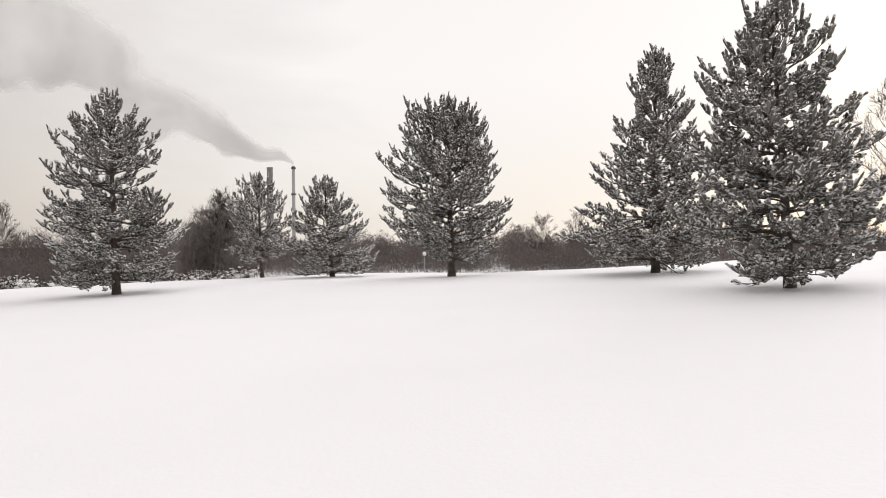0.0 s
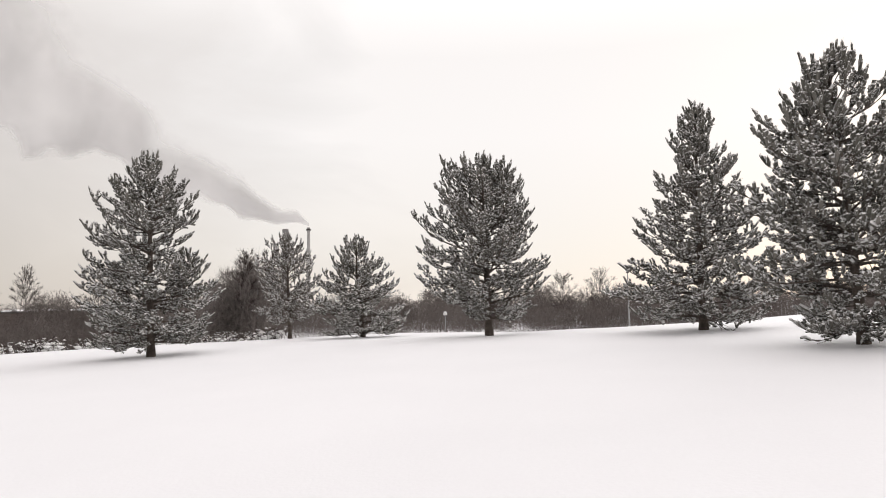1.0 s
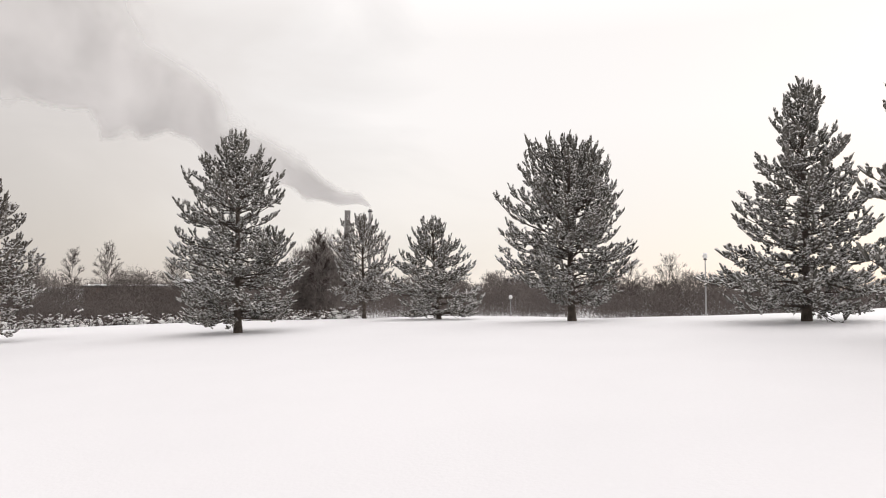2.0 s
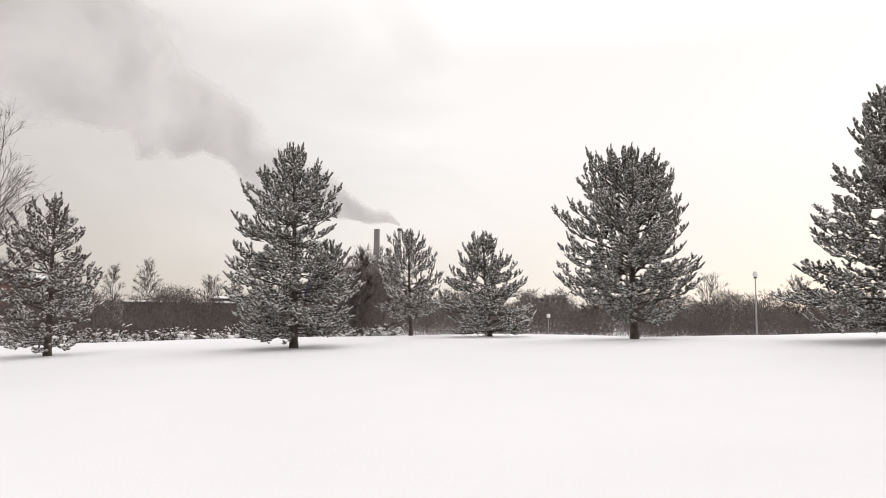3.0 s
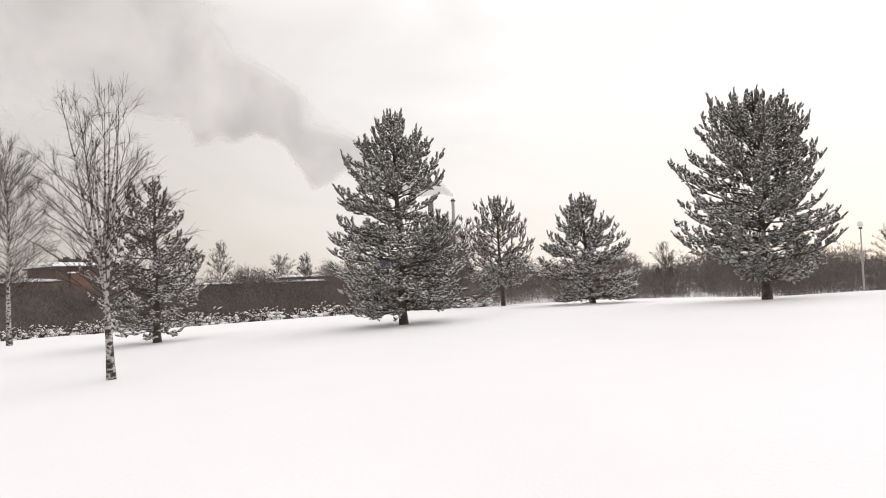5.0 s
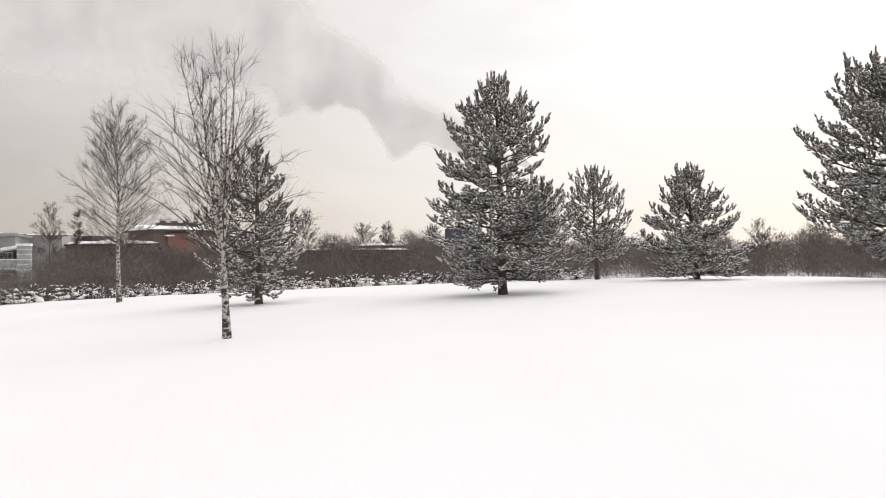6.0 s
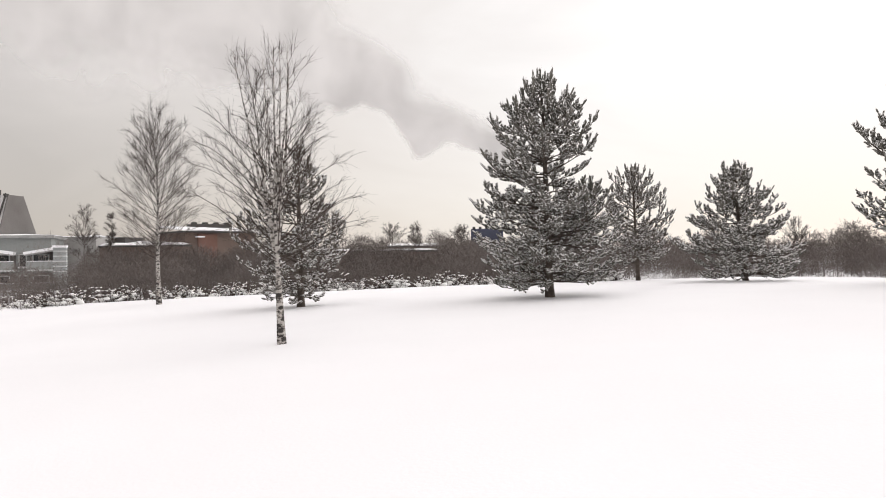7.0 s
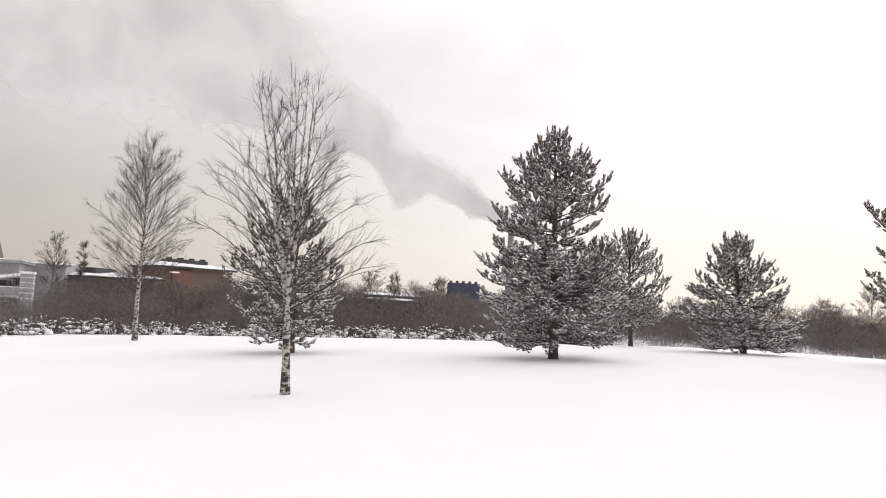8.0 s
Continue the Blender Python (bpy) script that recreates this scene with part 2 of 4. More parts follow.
GABLE_AND_SHADE_GREY = material("gable_sheet_and_shade", [(0.13, 0.12, 0.115), (0.18, 0.17, 0.165)], 0.7, 0.4, 6.0, 0.1)
NAVY = material("navy_cladding", [(0.05, 0.055, 0.085), (0.075, 0.082, 0.12)], 0.6, 0.3, 3.0, 0.1)
WALL_PALE = material("pale_render", [(0.36, 0.35, 0.34), (0.48, 0.47, 0.46)], 0.9, 0.2, 3.0, 0.1)
GALV = material("galvanised_steel", [(0.3, 0.3, 0.3), (0.42, 0.42, 0.42)], 0.5, 2.0, 30.0, 0.1, metal=0.4)
LAMP_GLOBE = material("opal_globe", [(0.7, 0.7, 0.69), (0.78, 0.78, 0.77)], 0.3, 2.0, 20.0, 0.0)


def glass_material():
    m = bpy.data.materials.new("window_glass")
    m.use_nodes = True
    b = m.node_tree.nodes["Principled BSDF"]
    b.inputs["Base Color"].default_value = (0.02, 0.024, 0.028, 1)
    b.inputs["Roughness"].default_value = 0.08
    return m


GLASS = glass_material()


def smoke_material():
    """Drifting steam: scatters light, thins out to the edge of its sheet with a billowed outline."""
    m = bpy.data.materials.new("steam")
    m.use_nodes = True
    n, l = m.node_tree.nodes, m.node_tree.links.new
    n.remove(n["Principled BSDF"])
    out = n["Material Output"]
    uv = n.new("ShaderNodeUVMap")
    uv.uv_map = "UVMap"
    sep = n.new("ShaderNodeSeparateXYZ")
    l(uv.outputs["UV"], sep.inputs[0])
    tc = n.new("ShaderNodeTexCoord")
    big = n.new("ShaderNodeTexNoise")
    big.inputs["Scale"].default_value, big.inputs["Detail"].default_value, big.inputs["Roughness"].default_value = 0.035, 2.0, 0.4
    l(tc.outputs["Object"], big.inputs["Vector"])

    def math_node(op, a, b=None, c=None):
        k = n.new("ShaderNodeMath")
        k.operation = op
        for i, v in enumerate((a, b, c)):
            if v is None:
                continue
            if isinstance(v, (int, float)):
                k.inputs[i].default_value = v
            else:
                l(v, k.inputs[i])
        return k.outputs[0]

    wob = math_node('MULTIPLY', math_node('SUBTRACT', big.outputs["Fac"], 0.5), 0.55)
    cell = n.new("ShaderNodeTexVoronoi")
    cell.feature = 'SMOOTH_F1'
    cell.inputs["Scale"].default_value, cell.inputs["Detail"].default_value = 0.06, 0.6
    l(tc.outputs["Object"], cell.inputs["Vector"])
    billow = math_node('MULTIPLY', math_node('SUBTRACT', 0.45, cell.outputs["Distance"]), 0.2)
    calm = n.new("ShaderNodeMapRange")
    for key, value in (("From Min", 0.62), ("From Max", 0.82), ("To Min", 1.0), ("To Max", 0.22)):
        calm.inputs[key].default_value = value
    l(sep.outputs["X"], calm.inputs["Value"])
    wob = math_node('MULTIPLY', math_node('ADD', wob, billow), calm.outputs["Result"])
    low = math_node('ADD', sep.outputs["Y"], wob)                       # v: 0 lower edge, 1 upper edge
    a1 = n.new("ShaderNodeMapRange")
    a1.interpolation_type = 'SMOOTHSTEP'
    a1.inputs["From Min"].default_value, a1.inputs["From Max"].default_value = 0.1, 0.23
    l(low, a1.inputs["Value"])
    high = math_node('ADD', sep.outputs["Y"], math_node('MULTIPLY', wob, 0.8))
    a2 = n.new("ShaderNodeMapRange")
    a2.interpolation_type = 'SMOOTHSTEP'
    a2.inputs["From Min"].default_value, a2.inputs["From Max"].default_value = 0.9, 0.5
    l(high, a2.inputs["Value"])
    rim = n.new("ShaderNodeMapRange")
    rim.interpolation_type = 'SMOOTHSTEP'
    rim.inputs["From Min"].default_value, rim.inputs["From Max"].default_value = 0.5, 0.44
    l(math_node('ABSOLUTE', math_node('SUBTRACT', sep.outputs["Y"], 0.5)), rim.inputs["Value"])
    alpha = math_node('MULTIPLY', math_node('MULTIPLY', a1.outputs["Result"], a2.outputs["Result"]), rim.outputs["Result"])
    fade = n.new("ShaderNodeMapRange")
    fade.inputs["From Min"].default_value, fade.inputs["From Max"].default_value = 0.86, 1.0
    fade.inputs["To Min"].default_value, fade.inputs["To Max"].default_value = 0.9, 0.0
    l(sep.outputs["X"], fade.inputs["Value"])
    alpha = math_node('MULTIPLY', alpha, fade.outputs["Result"])
    dif = n.new("ShaderNodeBsdfDiffuse")
    puff = n.new("ShaderNodeTexNoise")
    puff.inputs["Scale"].default_value, puff.inputs["Detail"].default_value, puff.inputs["Distortion"].default_value = 0.02, 3.0, 0.3
    l(tc.outputs["Object"], puff.inputs["Vector"])
    tone = n.new("ShaderNodeValToRGB")
    tone.color_ramp.elements[0].position, tone.color_ramp.elements[0].color = 0.36, (0.59, 0.583, 0.58, 1)
    tone.color_ramp.elements[1].position, tone.color_ramp.elements[1].color = 0.68, (0.81, 0.8, 0.795, 1)
    l(puff.outputs["Fac"], tone.inputs[0])
    l(tone.outputs["Color"], dif.inputs["Color"])
    tra = n.new("ShaderNodeBsdfTransparent")
    mix = n.new("ShaderNodeMixShader")
    l(alpha, mix.inputs[0])
    l(tra.outputs[0], mix.inputs[1])
    l(dif.outputs[0], mix.inputs[2])
    l(mix.outputs[0], out.inputs["Surface"])
    return m


STEAM = smoke_material()

# ---- building blocks ----


def np_mesh(name, verts, faces, mat, parent=None, smooth=False):
    """One mesh object from arrays; faces is a list of (M, k) index arrays."""
    me = bpy.data.meshes.new(name)
    faces = [f for f in faces if len(f)]
    me.vertices.add(len(verts))
    me.vertices.foreach_set("co", np.ascontiguousarray(verts, dtype=np.float32).ravel())
    loops = np.concatenate([f.ravel() for f in faces]).astype(np.int32)
    sizes = np.concatenate([np.full(len(f), f.shape[1], dtype=np.int32) for f in faces])
    starts = np.concatenate([[0], np.cumsum(sizes)[:-1]]).astype(np.int32)
    me.loops.add(len(loops))
    me.loops.foreach_set("vertex_index", loops)
    me.polygons.add(len(sizes))
    me.polygons.foreach_set("loop_start", starts)
    me.polygons.foreach_set("use_smooth", np.full(len(sizes), smooth, dtype=bool))
    me.update(calc_edges=True)
    me.materials.append(mat)
    ob = new(name, me)
    ob.parent = parent
    return ob


def part(name, bm, mat, parent=None, label="", smooth=False):
    me = bpy.data.meshes.new(name)
    bmesh.ops.recalc_face_normals(bm, faces=bm.faces)
    bm.to_mesh(me)
    bm.free()
    for p in me.polygons:
        p.use_smooth = smooth
    me.materials.append(mat)
    ob = new(name, me)
    ob.parent = parent
    if label:
        ob["label"] = label
    return ob


def box(bm, x0, x1, y0, y1, z0, z1):
    v = [bm.verts.new((x, y, z)) for z in (z0, z1) for y in (y0, y1) for x in (x0, x1)]
    for f in ((0, 1, 3, 2), (4, 6, 7, 5), (0, 4, 5, 1), (2, 3, 7, 6), (0, 2, 6, 4), (1, 5, 7, 3)):
        bm.faces.new([v[i] for i in f])


def box_part(name, dims, mat, parent, label=""):
    bm = bmesh.new()
    box(bm, *dims)
    return part(name, bm, mat, parent, label)


def empty_at(name, m):
    ob = new(name)
    ob.matrix_world = m
    ob.empty_display_size = 0.2
    return ob


def tubes(points, radii, sides=3):
    """Tapered tubes along N polylines: points (N, K, 3), radii (N, K). Returns verts and quads."""
    n, k, _ = points.shape
    tang = np.gradient(points, axis=1)
    tang /= np.linalg.norm(tang, axis=2, keepdims=True) + 1e-9
    ref = np.where(np.abs(tang[:, :1, 2:3]) > 0.8, np.array([1.0, 0.2, 0.0]), np.array([0.0, 0.1, 1.0]))
    ref = np.broadcast_to(ref, tang.shape)
    a = np.cross(tang, ref)
    a /= np.linalg.norm(a, axis=2, keepdims=True) + 1e-9
    b = np.cross(tang, a)
    ang = np.arange(sides) * 2 * np.pi / sides
    ring = a[:, :, None] * np.cos(ang)[:, None] + b[:, :, None] * np.sin(ang)[:, None]
    v = (points[:, :, None] + ring * radii[:, :, None, None]).reshape(-1, 3)
    i = (np.arange(n)[:, None, None] * k + np.arange(k - 1)[None, :, None]) * sides + np.arange(sides)
    j = (np.arange(n)[:, None, None] * k + np.arange(k - 1)[None, :, None]) * sides + (np.arange(sides) + 1) % sides
    f = np.stack([i, j, j + sides, i + sides], axis=-1).reshape(-1, 4)
    return v, f


def aim(az, el):
    return np.stack([np.cos(el) * np.cos(az), np.cos(el) * np.sin(az), np.sin(el)], axis=-1)


def grow(origin, az, el, length, steps):
    """Polylines from origins: az, el (N, steps) per step. Returns (N, steps + 1, 3)."""
    d = aim(az, el) * (length[:, None, None] / steps)
    return np.concatenate([origin[:, None], origin[:, None] + np.cumsum(d, axis=1)], axis=1)


def along(points, s):
    """Point and direction at fraction s (N, ) of each polyline."""
    k = points.shape[1] - 1
    x = np.clip(s * k, 0, k - 1e-4)
    i = x.astype(int)
    n = np.arange(len(points))
    a, b = points[n, i], points[n, i + 1]
    d = b - a
    return a + d * (x - i)[:, None], d / (np.linalg.norm(d, axis=1, keepdims=True) + 1e-9)


# ---- ground ----


def smooth(x, a, b):
    t = np.clip((x - a) / (b - a), 0, 1)
    return t * t * (3 - 2 * t)


def ground_z(x, y):
    """The gentle snow-covered rise, its brow, and the lower flat land behind."""
    x, y = np.asarray(x, float), np.asarray(y, float)
    u, v = np.clip(x, -45, 42), np.clip(y, -25, 42)
    z = 0.0514 + 0.0502 * u + 0.0430 * v - 0.000216 * u * u - 0.00076 * u * v - 0.001153 * v * v
    z = z - 0.26 * np.exp(-((u - 6) / 6) ** 2) * smooth(v, 24, 31) + 0.3 * smooth(u, 13, 22) * smooth(v, 15, 28)
    brow = 35.0 + 0.5 * np.minimum(x + 10, 0) + 0.35 * np.maximum(x - 10, 0)
    brow = np.maximum(brow, 14)
    drop = smooth(y - brow, 0, 24)
    z = z * (1 - drop) - 1.9 * drop
    z = z + 0.03 * np.sin(x * 0.31 + 1.3 * np.sin(y * 0.17)) * np.sin(y * 0.27 + 0.8) + 0.012 * np.sin(x * 1.1 + y * 0.7) * np.sin(y * 0.9 - x * 0.3)
    return z


def gz(x, y):
    return float(ground_z(x, y))


def ground():
    near = np.arange(-60, 60.01, 0.6)
    far = 60 * 1.25 ** np.arange(1, 19)
    ax = np.concatenate([-far[::-1], near, far])
    X, Y = np.meshgrid(ax, ax, indexing="ij")
    V = np.stack([X, Y, ground_z(X, Y)], axis=-1).reshape(-1, 3)
    n = len(ax)
    i = (np.arange(n - 1)[:, None] * n + np.arange(n - 1)).ravel()
    F = np.stack([i, i + n, i + n + 1, i + 1], axis=1)
    return tagged(np_mesh("ground", V, [F], SNOW, smooth=True), "smooth untouched snow over a gently sloping field", "snowy ground", kind="structure")


ground()

# ---- pines ----


def split_tubes(name, V, size, F, mat, tree):
    """Each tube of a set as a part of its own."""
    n = len(V) // size
    f = F[:len(F) // n]
    for i in range(n):
        np_mesh(name, V[i * size:(i + 1) * size], [f], mat, tree, True)


def shoot_template(rng, needles=5):
    """One shoot along +z, unit length and unit radius: a ragged blunt bottle brush and loose needles standing off it."""
    V, T = [], []
    k = 4
    bow = rng.normal(0, 0.3, 2)
    for u, r in ((0.0, 0.5), (0.45, 0.85), (0.9, 0.8)):
        a = np.arange(k) * 2 * np.pi / k + rng.uniform(0, 1.5)
        q = r * rng.uniform(0.6, 1.3, k)
        V.append(np.column_stack([np.cos(a) * q + bow[0] * u * u, np.sin(a) * q + bow[1] * u * u, u + rng.uniform(-0.1, 0.1, k)]))
    for j in range(2):
        for i in range(k):
            p, q = j * k + i, j * k + (i + 1) % k
            T += [(p, q, q + k), (p, q + k, p + k)]
    V.append(np.array([[bow[0], bow[1], 1.03]]))
    T += [(2 * k + i, 2 * k + (i + 1) % k, 3 * k) for i in range(k)]
    u = np.linspace(0.1, 0.95, needles)
    a = np.arange(needles) * 2.39996 + rng.uniform(0, 6)
    r = rng.uniform(1.15, 1.6, needles)
    out = np.stack([np.cos(a), np.sin(a)], axis=1)
    side = np.stack([-np.sin(a), np.cos(a)], axis=1) * 0.22
    mid = bow[None] * (u * u)[:, None]
    p0, p1 = np.column_stack([out * 0.4 + side + mid, u - 0.1]), np.column_stack([out * 0.4 - side + mid, u - 0.1])
    p2 = np.column_stack([out * r[:, None] + mid, u + 0.16])
    V.append(np.stack([p0, p1, p2], axis=1).reshape(-1, 3))
    T = np.concatenate([np.array(T), 3 * k + 1 + np.arange(needles * 3).reshape(-1, 3)])
    return np.concatenate(V), T


def shoots_mesh(origin, way, length, radius, rng):
    n = len(origin)
    made = [shoot_template(rng) for _ in range(8)]
    tris = made[0][1]
    T = np.stack([m[0] for m in made])[rng.integers(0, 8, n)]
    ref = np.where(np.abs(way[:, 2:3]) > 0.9, np.array([1.0, 0, 0]), np.array([0, 0, 1.0]))
    a = np.cross(way, ref)
    a /= np.linalg.norm(a, axis=1, keepdims=True)
    b = np.cross(way, a)
    V = origin[:, None] + (a[:, None] * T[:, :, :1] + b[:, None] * T[:, :, 1:2]) * radius[:, None, None] + way[:, None] * (T[:, :, 2:3] * length[:, None, None])
    F = (np.arange(n)[:, None, None] * T.shape[1] + tris[None]).reshape(-1, 3)
    return V.reshape(-1, 3), F


def snow_mesh(origin, way, length, width, rng, lift=None):
    """A soft ridge of snow lying on the upper side of each shoot."""
    n = len(origin)
    lift = width * 0.5 if lift is None else lift
    up = np.array([0, 0, 1.0])
    s = np.cross(way, up)
    s /= np.linalg.norm(s, axis=1, keepdims=True) + 1e-6
    t = np.cross(s, way)
    rows = []
    for u, w, h in ((0.02, 0.5, 0.35), (0.5, 1.0, 0.9), (0.98, 0.5, 0.35)):
        w = w * width * rng.uniform(0.7, 1.2, n)
        h = h * width * rng.uniform(0.7, 1.3, n)
        c = origin + way * (u * length)[:, None] + t * lift[:, None]
        rows += [c + s * w[:, None], c + t * h[:, None] + s * (rng.uniform(-0.25, 0.25, n) * width)[:, None], c - s * w[:, None]]
    V = np.stack(rows, axis=1)
    f = []
    for r in range(2):
        for c in range(2):
            f.append((r * 3 + c, r * 3 + c + 1, r * 3 + 4 + c, r * 3 + 3 + c))
    F = (np.arange(n)[:, None, None] * 9 + np.array(f)[None]).reshape(-1, 4)
    return V.reshape(-1, 3), F


def angles(d):
    return np.arctan2(d[:, 1], d[:, 0]), np.arcsin(np.clip(d[:, 2], -1, 1))


def pine(x, y, height, profile, label, seed, trunk_r=0.12, whorl=0.29, per=6, snow=0.84, needle=None, low=0.075, lean=(0, 0), sidetops=(), radius=0.04, sink=0.06, steep=0.0, dense=1.0, open_top=0.8):
    """profile: (height, crown reach towards -x, towards +x) from the ground up. steep: degrees by which all branches rise more.
    sidetops: (height fraction, azimuth, reach, rise) of upright secondary leaders. open_top: height fraction where the crown thins out."""
    rng = np.random.default_rng(seed)
    tree = empty_at("pine_tree", pose(x, y, gz(x, y) - sink))
    pz, pl, pr = np.array(profile).T
    # trunk
    k = 14
    s = np.linspace(0, 1, k)
    wob = np.cumsum(rng.normal(0, 0.012, (k, 2)), axis=0) * s[:, None]
    axis = np.column_stack([wob[:, 0] + lean[0] * s, wob[:, 1] + lean[1] * s, s * (height - 0.28)])
    rad = trunk_r * (1 - s) ** 0.85 + 0.012
    rad[0] *= 1.25
    V, F = tubes(axis[None], rad[None], 9)
    np_mesh("trunk", V, [F], PINE_BARK, tree, True)
    # yearly whorls of branches, and a few weaker ones between them
    hs, azs, weak = [], [], []
    h = low * height
    while h < height - 0.45:
        n = rng.integers(per - 1, per + 2)
        a0 = rng.uniform(0, 6.28)
        for i in range(n):
            hs.append(h + rng.normal(0, 0.045))
            azs.append(a0 + i * 6.283 / n + rng.normal(0, 0.2))
            weak.append(rng.random() < 0.15)
        for i in range(2 if h < open_top * height else 1):
            hs.append(h + whorl * rng.uniform(0.25, 0.8))
            azs.append(rng.uniform(0, 6.28))
            weak.append(rng.random() < 0.5)
        h += whorl * rng.uniform(0.85, 1.2)
    hs, azs, weak = np.array(hs), np.array(azs), np.array(weak)
    n = len(hs)
    fr = hs / height
    e0 = np.radians(np.interp(fr, [0, 0.2, 0.45, 0.7, 0.9, 1], [0, 4, 14, 28, 46, 58]) + steep) + rng.normal(0, 0.13, n)
    right = 0.5 + 0.5 * np.cos(azs)
    L = np.full(n, 0.5)
    for _ in range(8):
        tip = hs + L * np.tan(np.clip(e0 + 0.1, -0.2, 1.15))
        L = 0.5 * L + 0.5 * (np.interp(tip, pz, pl) * (1 - right) + np.interp(tip, pz, pr) * right)
    L = np.maximum(L - 0.1, 0.12) * rng.uniform(0.9, 1.17, n) * np.where(weak, rng.uniform(0.45, 0.75, n), 1)
    st = np.linspace(0, 1, 7)
    el = e0[:, None] - np.radians(np.interp(fr, [0, 0.2, 0.6, 1], [10, 13, 8, 0]))[:, None] * np.sin(np.pi * st) + 0.42 * st ** 3 + rng.normal(0, 0.06, (n, 7))
    az = azs[:, None] + np.cumsum(rng.normal(0, 0.09, (n, 7)), axis=1)
    root = np.stack([np.interp(hs, axis[:, 2], axis[:, 0]), np.interp(hs, axis[:, 2], axis[:, 1]), hs], axis=1)
    reach = L / np.maximum(0.4, np.mean(np.cos(el), axis=1))
    reach = np.minimum(reach, np.maximum(0.15, height - 0.18 - hs) / np.maximum(0.1, np.mean(np.sin(el), axis=1)) * rng.uniform(0.8, 1, n))
    B = grow(root, az, el, reach, 7)
    for f, a, r, rise in sidetops:
        o = np.array([[np.interp(f * height, axis[:, 2], axis[:, 0]), np.interp(f * height, axis[:, 2], axis[:, 1]), f * height]])
        bend = np.array([[0.6, 1.1, 1.35, 1.45, 1.5, 1.5, 1.5]]) if rise > 2 * r else np.array([[0.05, 0.15, 0.4, 0.9, 1.3, 1.45, 1.5]])
        main = grow(o, np.full((1, 7), a) + rng.normal(0, 0.06, (1, 7)), bend, np.array([r + rise]), 7)
        B, reach, fr = np.concatenate([B, main]), np.append(reach, r + rise), np.append(fr, 0.8)
        for u in (0.55, 0.68, 0.8, 0.9):
            for j in range(4):
                p, _ = along(main, np.array([u]))
                le = (1.05 - u) * (r + rise) * rng.uniform(0.55, 0.8)
                B = np.concatenate([B, grow(p, np.full((1, 7), j * 1.57 + u * 9) + rng.normal(0, 0.1, (1, 7)), np.linspace(0.5, 0.9, 7)[None], np.array([le]), 7)])
                reach, fr = np.append(reach, le), np.append(fr, 0.8)
    n = len(B)
    V1, F1 = tubes(B, (0.006 + 0.011 * reach)[:, None] * np.linspace(1, 0.25, 8), 5)
    split_tubes("branch", V1, 8 * 5, F1, PINE_BARK, tree)
    # side branches in pairs at the yearly nodes, lying in flat fans
    thin = np.where(fr > open_top, 0.7, 1.0) * dense
    cnt = np.maximum(2, np.round(thin * reach / 0.16)).astype(int)
    idx = np.repeat(np.arange(n), cnt)
    m = len(idx)
    first = np.repeat(np.cumsum(cnt) - cnt, cnt)
    q = np.arange(m) - first
    sp = np.clip(0.2 + 0.79 * (q // 2 * 2 + 1 + rng.normal(0, 0.25, m)) / np.maximum(cnt[idx], 2), 0.22, 0.98)
    o, d = along(B[idx], sp)
    baz, bel = angles(d)
    sgn = np.where(q % 2 == 0, -1, 1)
    taz = baz + sgn * rng.uniform(0.35, 1.15, m)
    tel = bel + rng.uniform(-0.35, 0.65, m)
    tl = np.clip((1 - sp) * reach[idx] * 0.42 + 0.12, 0.12, 0.6) * rng.uniform(0.6, 1.15, m)
    t4 = np.arange(4) / 3
    T = grow(o, taz[:, None] - 0.35 * (sgn[:, None] * t4), tel[:, None] + 0.35 * t4 ** 2 + rng.normal(0, 0.08, (m, 4)), tl, 4)
    V2, F2 = tubes(T[:, ::2], np.array([[0.009, 0.007, 0.004]]) * np.ones((m, 1)), 3)
    tagged(np_mesh("twig_work", V2, [F2], PINE_BARK, tree), kind="stuff")
    # needled shoots: side shoots, sleeves on the outer twigs, and fingers at every tip
    c3 = np.round(np.where(fr[idx] > open_top, 0.8, 1.0) * tl / 0.12).astype(int) + 1
    i3 = np.repeat(np.arange(m), c3)
    o3, d3 = along(T[i3], rng.uniform(0.3, 1.0, len(i3)))
    a3, e3 = angles(d3)
    s3 = np.where(rng.random(len(i3)) < 0.5, -1, 1)
    d3 = aim(a3 + s3 * rng.uniform(0.4, 1.6, len(i3)), e3 + rng.uniform(-0.7, 0.95, len(i3)))
    l3 = rng.uniform(0.085, 0.165, len(i3))
    o4, d4 = along(T, np.full(m, 0.68))
    l4 = tl * 0.32
    o5, d5 = along(T, np.full(m, 0.97))
    l5 = rng.uniform(0.1, 0.19, m)
    i6 = np.repeat(np.arange(n), 4)
    o6, d6 = along(B[i6], np.tile([1.0, 0.98, 0.98, 0.82], n))
    a6, e6 = angles(d6)
    d6 = aim(a6 + np.tile([0, 0.65, -0.65, 0.0], n) + rng.normal(0, 0.15, 4 * n), e6 + rng.normal(0.1, 0.15, 4 * n))
    l6 = rng.uniform(0.17, 0.29, 4 * n) * np.tile([1.2, 0.85, 0.85, 0.9], n) * np.repeat(np.where(fr > 0.75, 1.25, 1.0), 4)
    crown = np.array([(0, 0, 0), (0.4, 0, -0.05), (-0.35, 0.3, -0.08), (-0.2, -0.4, -0.05), (0.3, 0.3, -0.12), (-0.4, 0.1, -0.16), (0.1, -0.45, -0.2)])
    o7 = axis[-1] + np.outer(crown[:, 2], [0, 0, 1.0])
    d7 = np.column_stack([crown[:, :2], np.ones(7)])
